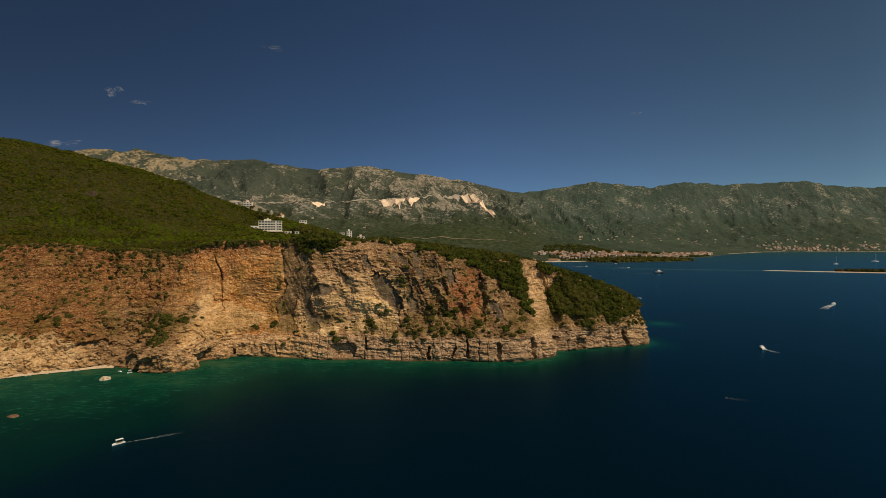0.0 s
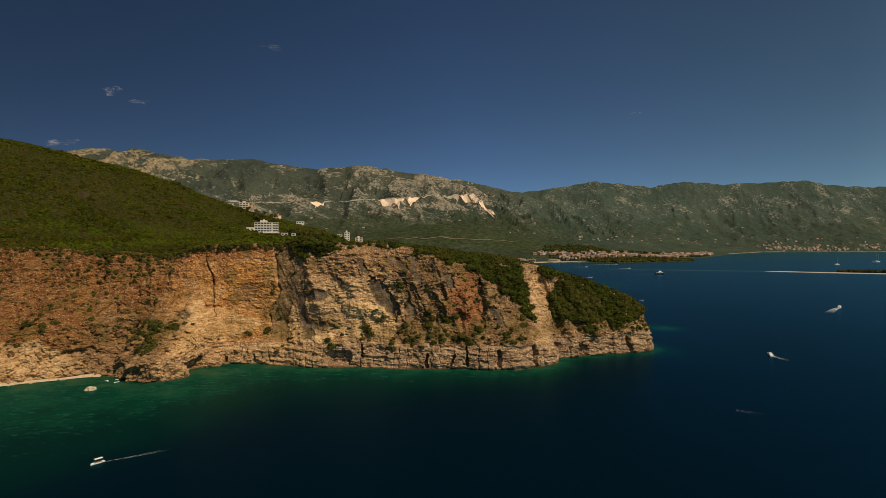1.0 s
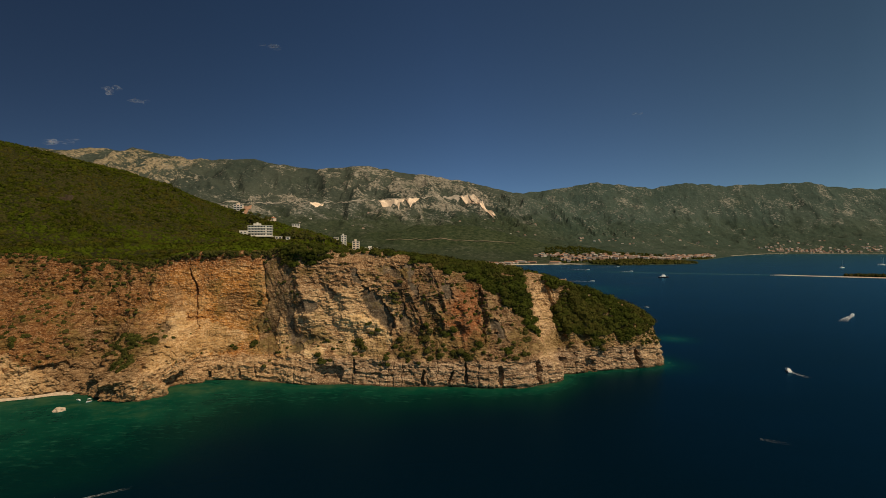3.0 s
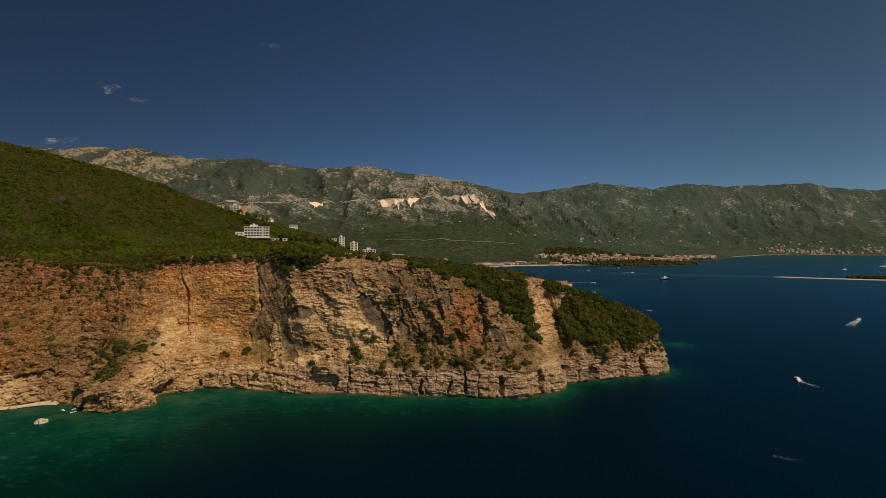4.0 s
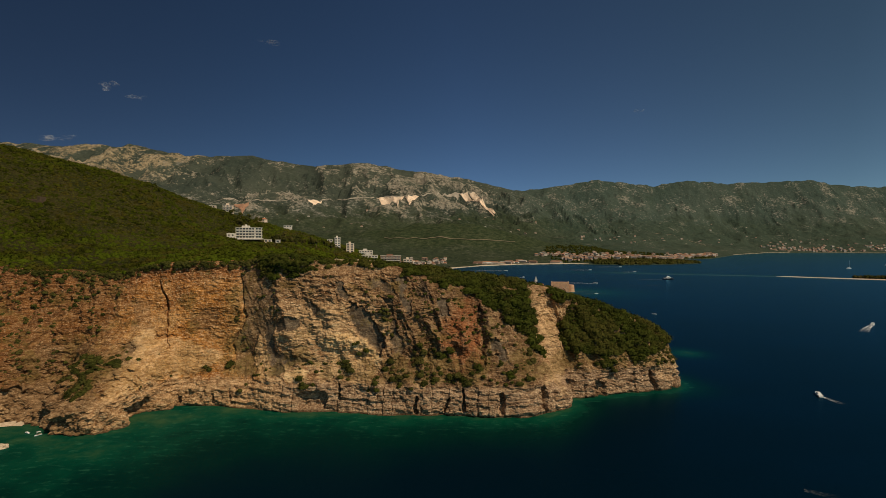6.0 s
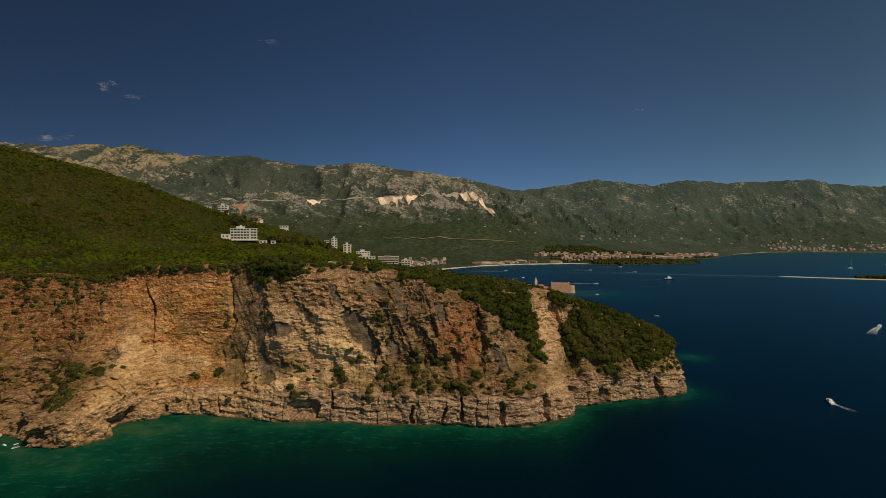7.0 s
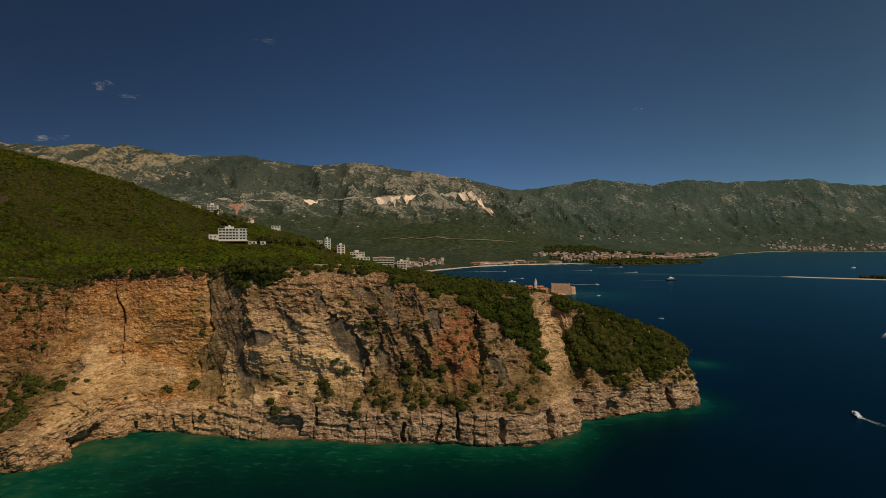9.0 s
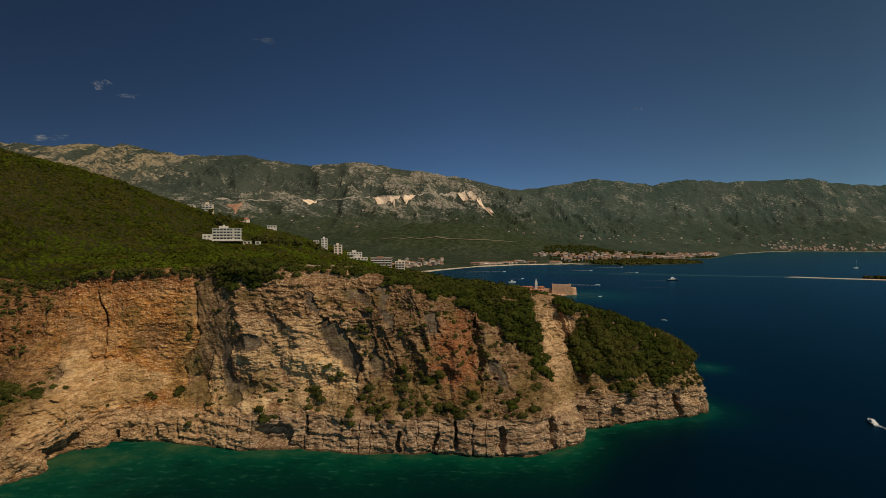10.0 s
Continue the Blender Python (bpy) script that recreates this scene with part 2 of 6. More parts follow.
def leaf_material(name, dark, light, dry):
    n = Nodes(name, 0.85, 0.03)
    c = n.mix(n.step(n.noise(0.12, 4, 0.6), 0.35, 0.65), dark, light)
    c = n.mix(n.math("MULTIPLY", n.step(n.noise(0.045, 5, 0.65), 0.45, 0.62), 0.8), c, dry)
    c = n.mix(n.math("MULTIPLY", n.island(), 0.55), c, light)
    c = n.mix(n.step(n.noise(0.35, 2, 0.5), 0.5, 0.75, 0, 0.5), c, dark)
    return n.color(c)


def water_material():
    n = Nodes("sea_water", 0.4, 0.0)
    s = n.attr("shallow")
    patch = n.noise(0.045, 5, 0.6)
    grain = n.noise(0.34, 5, 0.65, n.stretch(0.5, 1.0, 1.0))
    sh = n.math("ADD", s, n.math("MULTIPLY", n.math("SUBTRACT", patch, 0.5), n.math("MULTIPLY", s, 1.1)))
    c = n.mix(n.step(sh, 0.005, 0.50), (0.0005, 0.0066, 0.0138), (0.0004, 0.0175, 0.0135))
    c = n.mix(n.step(sh, 0.45, 1.0), c, (0.002, 0.052, 0.028))
    c = n.mix(n.math("MULTIPLY", n.step(grain, 0.52, 0.72), n.step(sh, 0.25, 0.9, 0.0, 0.5)), c, (0.03, 0.13, 0.075))
    c = n.mix(n.step(sh, 0.86, 1.2, 0, 0.6), c, (0.060, 0.105, 0.040))
    x, y, z = n.xyz()
    offing = n.math("MAXIMUM", n.step(x, 60, 170), n.step(y, 420, 700))
    c = n.mix(n.math("MULTIPLY", offing, n.step(n.noise(0.006, 4, 0.6, n.stretch(0.5, 1, 1)), 0.35, 0.65, 0.12, 0.48)), c, (0.0004, 0.012, 0.036))
    w = n.math("ADD", n.noise(0.35, 4, 0.6), n.math("MULTIPLY", n.noise(1.7, 3, 0.6), 0.35))
    n.bump(w, 0.5, 0.6)
    gloss, fres, both = n.node("BsdfGlossy"), n.node("Fresnel"), n.node("MixShader")
    gloss.inputs["Color"].default_value = (0.22, 0.55, 0.74, 1)
    gloss.inputs["Roughness"].default_value = 0.24
    fres.inputs["IOR"].default_value = 1.12
    n.link(n.b.inputs["Normal"].links[0].from_socket, gloss.inputs["Normal"])
    n.link(fres.outputs[0], both.inputs[0])
    n.link(n.b.outputs[0], both.inputs[1])
    n.link(gloss.outputs[0], both.inputs[2])
    n.link(both.outputs[0], n.t.nodes["Material Output"].inputs["Surface"])
    return n.color(c)


def mountain_material():
    n = Nodes("hazy_scrub_and_limestone", 0.95, 0.05)
    x, y, z = n.xyz()
    a = n.noise(0.0022, 6, 0.6)
    b = n.noise(0.007, 6, 0.68)
    f = n.noise(0.045, 7, 0.8)
    up = n.node("SeparateXYZ")
    n.link(n.geo.outputs["Normal"], up.inputs[0])
    # scrub colours, shifted slightly towards blue to suggest haze
    c = n.mix(n.step(a, 0.4, 0.6), (0.036, 0.048, 0.038), (0.059, 0.069, 0.052))
    c = n.mix(n.step(f, 0.48, 0.7, 0, 0.55), c, (0.090, 0.095, 0.070))
    rocky = n.math("ADD", n.math("MULTIPLY", n.attr("crag"), 0.40), n.math("MULTIPLY", n.math("SUBTRACT", b, 0.5), 1.1))
    rocky = n.math("ADD", rocky, n.math("MULTIPLY", n.math("SUBTRACT", f, 0.5), 1.5))
    rocky = n.math("ADD", rocky, n.step(up.outputs[2], 0.7, 0.45, 0, 0.08))
    c = n.mix(n.step(rocky, 0.30, 0.50, 0, 0.9), c, n.mix(n.step(f, 0.4, 0.65), n.mix(n.step(x, -1500, -2100), (0.165, 0.148, 0.115), (0.20, 0.155, 0.095)), n.mix(n.step(x, -1500, -2100), (0.34, 0.295, 0.225), (0.38, 0.30, 0.185))))
    speck = n.noise(0.075, 4, 0.8, n.stretch(0.7, 0.7, 1.4))
    stony = n.math("ADD", n.math("MULTIPLY", n.step(z, 460, 260), 0.05), n.math("MULTIPLY", n.math("SUBTRACT", b, 0.5), 0.60))
    # haze over the eastern range, painted in as a blue-green tint
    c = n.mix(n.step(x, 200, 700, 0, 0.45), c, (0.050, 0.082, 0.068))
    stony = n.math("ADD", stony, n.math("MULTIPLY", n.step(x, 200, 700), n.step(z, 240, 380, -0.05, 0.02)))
    c = n.mix(n.step(n.math("ADD", speck, stony), 0.60, 0.68, 0, 0.75), c, (0.26, 0.24, 0.20))
    # dark specks fade eastward, as haze would weaken them
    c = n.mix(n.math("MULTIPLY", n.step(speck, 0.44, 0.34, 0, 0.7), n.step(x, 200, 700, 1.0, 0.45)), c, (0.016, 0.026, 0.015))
    c = n.mix(n.step(n.noise(0.0045, 5, 0.6), 0.55, 0.7, 0, 0.35), c, (0.030, 0.046, 0.028))
    woods = n.math("MULTIPLY", n.step(n.math("ADD", z, n.math("MULTIPLY", n.math("SUBTRACT", b, 0.5), 320)), 290, 170), n.step(x, 900, 300, 0.35, 0.75))
    c = n.mix(woods, c, n.mix(n.step(f, 0.4, 0.62), (0.019, 0.031, 0.013), (0.046, 0.058, 0.027)))
    dx, dy = n.math("DIVIDE", n.math("ADD", x, 20), 520), n.math("DIVIDE", n.math("ADD", y, -2480), 300)
    near = n.math("ADD", n.math("MULTIPLY", dx, dx), n.math("MULTIPLY", dy, dy))
    c = n.mix(n.step(n.math("ADD", near, b), 1.6, 0.9, 0, 0.7), c, n.mix(n.step(speck, 0.4, 0.6), (0.020, 0.034, 0.014), (0.056, 0.068, 0.030)))
    n.bump(n.noise(0.02, 8, 0.75), 0.9, 14.0)
    return n.color(c)


MAT_CLIFF, MAT_SOIL, MAT_WATER, MAT_MOUNT = cliff_material(), hill_ground_material(), water_material(), mountain_material()
MAT_LEAF = leaf_material("maquis_leaves", (0.013, 0.017, 0.003), (0.046, 0.055, 0.008), (0.066, 0.056, 0.014))
def hill_leaf_material():
    n = Nodes("hill_maquis_leaves", 0.85, 0.02)
    patch = n.noise(0.022, 5, 0.62)
    c = n.mix(n.step(n.noise(0.16, 4, 0.6), 0.35, 0.62), (0.009, 0.011, 0.0014), (0.041, 0.046, 0.004))
    x, y, z = n.xyz()
    lush = n.step(z, 125, 85, 0.25, 0.85)
    c = n.mix(n.math("MULTIPLY", lush, n.step(patch, 0.40, 0.60)), c, (0.060, 0.084, 0.005))
    c = n.mix(n.step(n.noise(0.035, 4, 0.6), 0.50, 0.64, 0, 0.75), c, (0.058, 0.044, 0.009))
    c = n.mix(n.math("MULTIPLY", n.island(), 0.25), c, (0.060, 0.066, 0.006))
    return n.color(c)


MAT_LEAF_HILL = hill_leaf_material()
MAT_LEAF_DARK = leaf_material("evergreen_leaves", (0.020, 0.023, 0.005), (0.062, 0.064, 0.014), (0.080, 0.064, 0.020))


# ---- the headland: contour stations along the coast, from west to east and round the point ----
# each row: foot (x, y) | ledge (x, y, z) | middle (x, y, z)
COAST_LOW = [
    (-420, 255, -420, 262, 8, -415, 300, 35), (-330, 268, -330, 276, 8, -325, 310, 32),
    (-280, 278, -280, 288, 6, -277, 325, 25), (-258, 285, -257, 291, 5, -254, 318, 27),
    (-238, 301, -237, 307, 5, -232, 330, 25), (-217, 314, -216, 320, 3, -213, 345, 17),
    (-196, 310, -196, 313, 7, -196, 330, 22), (-178, 302, -177, 306, 11, -178, 335, 27),
    (-163, 305, -165, 311, 11, -168, 340, 28), (-167, 328, -163, 334, 10, -160, 356, 26),
    (-153, 344, -152, 348, 9, -150, 361, 24), (-125, 344, -125, 348, 11, -125, 366, 25)]
COAST_LOW += [
    (-98, 338, -98, 343, 11, -101, 356, 24), (-83, 337, -83, 342, 12, -84, 351, 23),
    (-65, 335, -65, 340, 12, -64, 349, 24), (-40, 332, -40, 337, 13, -41, 352, 26),
    (-20, 332, -20, 337, 13, -20, 350, 26), (0, 333, 0, 338, 14, 0, 350, 28),
    (22, 331, 22, 336, 15, 22, 350, 28), (36, 331, 36, 337, 15, 37, 355, 28),
    (46, 337, 46, 341, 14, 47, 360, 27), (63, 349, 61, 352, 9, 60, 368, 20), (66, 364, 65, 368, 9, 66, 378, 20)]
COAST_LOW += [
    (75, 368, 75, 371, 10, 76, 378, 20), (95, 376, 95, 380, 12, 96, 384, 20),
    (110, 381, 110, 385, 13, 111, 388, 19), (125, 385, 125, 388, 13, 125, 391, 20),
    (139, 392, 137, 395, 12, 134, 398, 20), (140, 408, 136, 409, 11, 132, 410, 19),
    (130, 430, 126, 428, 10, 122, 424, 20), (100, 452, 96, 446, 12, 92, 440, 25),
    (60, 485, 56, 478, 12, 50, 468, 25), (0, 540, -5, 532, 10, -12, 520, 22)]
# upper wall (x, y, z) | brink (x, y, z)
COAST_HIGH = [
    (-410, 340, 55, -405, 365, 74), (-322, 345, 52, -320, 368, 75), (-275, 352, 50, -272, 368, 74),
    (-252, 355, 50, -250, 368, 71), (-231, 357, 50, -230, 371, 71), (-212, 357, 45, -212, 372, 70),
    (-197, 357, 43, -197, 373, 70), (-180, 357, 48, -181, 369, 74), (-172, 359, 50, -171, 368, 77),
    (-160, 363, 50, -159, 369, 77), (-148, 365, 50, -147, 371, 77), (-125, 367, 52, -125, 375, 77)]
COAST_HIGH += [
    (-102, 359, 52, -102, 369, 81), (-86, 357, 50, -88, 369, 80), (-66, 355, 52, -68, 368, 75),
    (-42, 356, 52, -42, 368, 76), (-21, 358, 52, -24, 372, 72), (0, 358, 48, 0, 374, 66),
    (22, 360, 45, 23, 376, 62), (38, 368, 44, 38, 379, 61), (48, 379, 46, 45, 390, 62), (59, 390, 41, 56, 401, 60), (68, 390, 38, 66, 400, 57)]
COAST_HIGH += [
    (77, 388, 36, 75, 398, 53), (97, 391, 33, 95, 402, 48), (112, 394, 29, 112, 405, 42),
    (126, 397, 28, 127, 408, 35), (132, 402, 27, 131, 410, 33), (130, 411, 27, 128, 414, 33),
    (120, 422, 30, 117, 420, 36), (90, 432, 38, 88, 425, 46), (45, 455, 40, 40, 445, 52), (-20, 508, 38, -28, 495, 55)]


def catmull(p, s):
    """Catmull-Rom through the rows of p at the parameters s (0 to rows - 1)."""
    n = len(p)
    i = np.clip(np.floor(s).astype(int), 0, n - 2)
    f = (s - i)[:, None]
    p0, p1, p2, p3 = p[np.clip(i - 1, 0, n - 1)], p[i], p[i + 1], p[np.clip(i + 2, 0, n - 1)]
    return 0.5 * (2 * p1 + (p2 - p0) * f + (2 * p0 - 5 * p1 + 4 * p2 - p3) * f ** 2 + (3 * p1 - p0 - 3 * p2 + p3) * f ** 3)


def coast_columns():
    low, high = np.array(COAST_LOW, float), np.array(COAST_HIGH, float)
    both = np.concatenate([low, high], 1)
    s = np.linspace(0, len(low) - 1, 6000)
    c = catmull(both, s)
    step = np.hypot(np.diff(c[:, 2]), np.diff(c[:, 3]))
    xm = c[1:, 2]
    want = np.where((xm > -350) & (c[1:, 3] < 415), np.where(xm > -262, 0.43, 0.6), 2.5)      # column spacing, finer where the coast is seen
    k = np.concatenate([[0], np.cumsum(step / want)])
    s2 = np.interp(np.arange(0, k[-1], 1.0), k, s)
    return catmull(both, s2), s2


COLS, COL_S = coast_columns()
FOOT, BRINK = COLS[:, 0:2], COLS[:, 11:14]


# ---- the hill behind the brink: spot heights, joined by a smooth sheet ----
SPOTS = [
    (-285, 516, 80), (-273, 569, 95.5), (-328, 490, 97), (-327, 567, 110), (-379, 561, 133), (-318, 650, 132.5),
    (-459, 660, 180), (-378, 526, 126), (-255, 595, 99), (-220, 600, 85), (-212, 640, 85), (-255, 655, 86), (-286, 684, 82), (-274, 660, 82), (-190, 560, 82), (-252, 690, 87), (-217, 680, 89), (-560, 640, 207), (-505, 650, 194),
    (-430, 650, 174), (-362, 690, 156), (-330, 819, 128), (-270, 800, 113), (-224, 800, 102), (-180, 800, 86),
    (-136, 800, 71), (-77, 800, 55), (0, 800, 40), (-560, 480, 170), (-460, 440, 126), (-380, 440, 98)]
SPOTS += [
    (-300, 430, 82), (-230, 430, 78), (-170, 430, 82), (-170, 520, 84), (-160, 640, 77), (-100, 430, 77), (-60, 470, 61),
    (-60, 650, 48), (-105, 640, 54), (-118, 700, 58), (20, 480, 50), (0, 600, 42), (-40, 390, 77), (-18, 394, 76), (14, 397, 72), (38, 399, 67.5),
    (55, 402, 62.5), (70, 405, 58), (88, 408, 52), (20, 430, 60), (60, 430, 48), (-600, 900, 180), (-300, 950, 90), (0, 950, 15)]


class Sheet:
    """A smooth sheet through points (thin plate)."""

    def __init__(self, p, soft=0.4):
        p = np.array(p, float)
        self.c = p[:, :2]
        n = len(p)
        A = np.zeros((n + 3, n + 3))
        A[:n, :n] = self.k(self.c, self.c) + soft * 40 * np.eye(n)
        A[:n, n:] = np.concatenate([np.ones((n, 1)), self.c], 1)
        A[n:, :n] = A[:n, n:].T
        self.w = np.linalg.solve(A, np.concatenate([p[:, 2], np.zeros(3)]))

    @staticmethod
    def k(a, b):
        r = np.hypot(a[:, None, 0] - b[None, :, 0], a[:, None, 1] - b[None, :, 1]) + 1e-6
        return -r

    def __call__(self, x, y):
        q = np.stack([np.ravel(x), np.ravel(y)], 1)
        n = len(self.c)
        r = np.concatenate([self.k(q[j:j + 20000], self.c) @ self.w[:n] for j in range(0, len(q), 20000)])
        return (r + self.w[n] + q @ self.w[n + 1:]).reshape(np.shape(x))


brink_stations = catmull(np.array(COAST_HIGH, float)[:, 3:6], np.arange(0, len(COAST_HIGH) - 0.99, 0.5))
HILL = Sheet(np.concatenate([np.array(SPOTS, float), brink_stations]))


def hill_z(x, y):
    return HILL(x, y) + 1.2 * fbm(np.asarray(x) / 30, np.asarray(y) / 30, 0, 3, 7)


def inside(px, py, poly):
    r = np.zeros(np.shape(px), bool)
    n = len(poly)
    for i in range(n):
        (x0, y0), (x1, y1) = poly[i], poly[(i + 1) % n]
        if y0 != y1:
            r ^= ((y0 > py) != (y1 > py)) & (px < (x1 - x0) * (py - y0) / (y1 - y0) + x0)
    return r


def poly_mask(X, Z, poly, soft):
    """1 inside a polygon on the face, 0 outside, with a soft edge."""
    r = np.zeros(X.shape)
    p = np.array(poly, float)
    near = (X > p[:, 0].min() - 4) & (X < p[:, 0].max() + 4) & (Z > p[:, 1].min() - 4) & (Z < p[:, 1].max() + 4)
    x, z = X[near], Z[near]
    d = np.full(x.shape, 1e9)
    for (ax, az), (bx, bz) in zip(p, np.roll(p, -1, 0)):
        t = np.clip(((x - ax) * (bx - ax) + (z - az) * (bz - az)) / ((bx - ax) ** 2 + (bz - az) ** 2 + 1e-9), 0, 1)
        d = np.minimum(d, np.hypot(x - ax - t * (bx - ax), z - az - t * (bz - az)))
    r[near] = smooth01(np.where(inside(x, z, poly), d, -d), -soft, soft)
    return r


# the leaning, lichened slab between the ochre wall and the bedded limestone
SLAB = [(-128, 78), (-125, 57), (-121, 46), (-130, 30), (-125, 19), (-118, 14), (-108, 15), (-108, 36), (-105, 44), (-103, 56), (-109, 70), (-113, 78)]
# facets left where blocks broke away, as seen from the sea: depth, grey (painted shade), pale, outline (x, z)
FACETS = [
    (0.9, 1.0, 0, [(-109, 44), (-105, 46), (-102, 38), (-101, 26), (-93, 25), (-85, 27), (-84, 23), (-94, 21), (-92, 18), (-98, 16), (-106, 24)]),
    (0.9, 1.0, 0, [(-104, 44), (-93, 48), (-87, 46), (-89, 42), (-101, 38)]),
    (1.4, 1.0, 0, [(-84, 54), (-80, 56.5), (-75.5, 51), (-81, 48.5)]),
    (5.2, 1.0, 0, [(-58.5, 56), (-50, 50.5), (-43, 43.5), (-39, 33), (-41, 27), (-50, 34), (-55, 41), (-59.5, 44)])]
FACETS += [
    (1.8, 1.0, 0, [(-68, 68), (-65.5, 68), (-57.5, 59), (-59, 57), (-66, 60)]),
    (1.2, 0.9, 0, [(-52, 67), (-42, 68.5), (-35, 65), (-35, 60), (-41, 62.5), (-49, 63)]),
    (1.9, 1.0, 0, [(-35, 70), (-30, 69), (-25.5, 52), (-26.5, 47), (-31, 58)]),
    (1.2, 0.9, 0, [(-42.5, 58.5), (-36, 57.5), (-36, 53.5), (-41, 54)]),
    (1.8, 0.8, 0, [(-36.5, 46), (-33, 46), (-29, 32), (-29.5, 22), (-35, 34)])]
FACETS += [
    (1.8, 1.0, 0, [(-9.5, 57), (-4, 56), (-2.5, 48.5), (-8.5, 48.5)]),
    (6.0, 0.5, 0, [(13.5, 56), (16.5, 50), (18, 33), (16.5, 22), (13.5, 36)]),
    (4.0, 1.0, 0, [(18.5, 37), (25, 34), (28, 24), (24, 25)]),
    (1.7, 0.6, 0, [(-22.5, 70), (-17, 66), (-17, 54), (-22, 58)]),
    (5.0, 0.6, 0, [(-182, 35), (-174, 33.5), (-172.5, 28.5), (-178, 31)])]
# layered grey patches on the ochre wall, then pale, freshly broken rock standing a little proud
FACETS += [
    (0.6, 0.5, 0, [(-187, 56), (-176, 56), (-169, 39), (-179, 40)]), (0.8, 0.55, 0, [(-155, 48), (-140, 50.5), (-138, 42), (-144, 37), (-153, 41)]),
    (2.6, 0.2, 0, [(-167, 38), (-165, 36.5), (-161, 37.5), (-159.5, 34.3), (-166, 35)]), (-1.6, 0, 0.6, [(-177, 30), (-175, 39), (-169, 41), (-166.5, 35), (-158, 34), (-135, 25), (-137, 19), (-150, 15), (-170, 14)]),
    (-1.8, 0, 0.7, [(-114, 35.5), (-111, 37), (-106, 26), (-101, 17), (-108, 16), (-114, 24)])]
FACETS += [
    (-1.6, 0, 1.0, [(-75, 36), (-64, 40), (-59, 42), (-54.5, 39), (-47.5, 32), (-39.5, 26.5), (-41, 21.5), (-50, 27.5), (-57, 31), (-63, 33), (-71, 31)]),
    (-1.2, 0, 1.0, [(-95, 20.5), (-86, 19), (-79, 22), (-81, 16.5), (-88, 15)]), (-1.0, 0, 0.6, [(-105, 37), (-89, 42), (-88, 39), (-98, 34)]),
    (0, 0, 0.35, [(-90, 50), (-67, 57), (-58, 54), (-58, 41), (-75, 34), (-90, 28), (-88, 40)]), (0, 0, 0.45, [(-72, 33), (-52, 30), (-46, 18), (-66, 17)])]
FACETS += [
    (1.5, 0, 0.25, [(40, 63), (50, 60), (61, 52), (68, 51), (64, 44), (50, 39), (45, 50)]),
    (1.0, 0, 0.32, [(49, 39), (63, 44), (62, 38), (66, 29), (61, 18), (60, 6), (54, 6), (55, 14), (52, 24)]),
    (0, 0, 0.6, [(-290, 1), (-285, 20), (-262, 19), (-250, 21), (-238, 15), (-228, 8), (-222, 3), (-222, 0)]),
    (0.6, 0, 0.25, [(110, 24), (124, 28), (136, 22), (139, 4), (122, 6)])]
RED_ROCK = [(-9, 46), (3, 55), (14, 55), (16, 40), (13, 27), (4, 22), (-4, 32)]


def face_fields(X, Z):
    """Depth of the broken facets, and the shares of grey (rock and painted shade), pale and red rock."""
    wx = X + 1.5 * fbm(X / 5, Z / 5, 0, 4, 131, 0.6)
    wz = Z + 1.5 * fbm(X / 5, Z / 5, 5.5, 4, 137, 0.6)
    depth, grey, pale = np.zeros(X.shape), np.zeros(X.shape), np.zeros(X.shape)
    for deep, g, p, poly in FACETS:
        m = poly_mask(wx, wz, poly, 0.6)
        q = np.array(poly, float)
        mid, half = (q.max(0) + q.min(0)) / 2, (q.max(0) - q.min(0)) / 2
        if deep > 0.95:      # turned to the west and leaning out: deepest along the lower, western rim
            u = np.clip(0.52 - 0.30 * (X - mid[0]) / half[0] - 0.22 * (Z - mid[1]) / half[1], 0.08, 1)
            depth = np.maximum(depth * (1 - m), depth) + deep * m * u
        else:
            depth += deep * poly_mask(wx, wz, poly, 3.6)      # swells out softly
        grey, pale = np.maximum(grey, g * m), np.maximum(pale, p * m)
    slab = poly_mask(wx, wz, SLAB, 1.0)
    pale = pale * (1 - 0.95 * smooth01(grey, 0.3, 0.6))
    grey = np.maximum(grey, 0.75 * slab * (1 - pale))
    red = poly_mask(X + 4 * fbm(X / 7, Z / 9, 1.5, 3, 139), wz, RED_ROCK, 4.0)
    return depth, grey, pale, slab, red


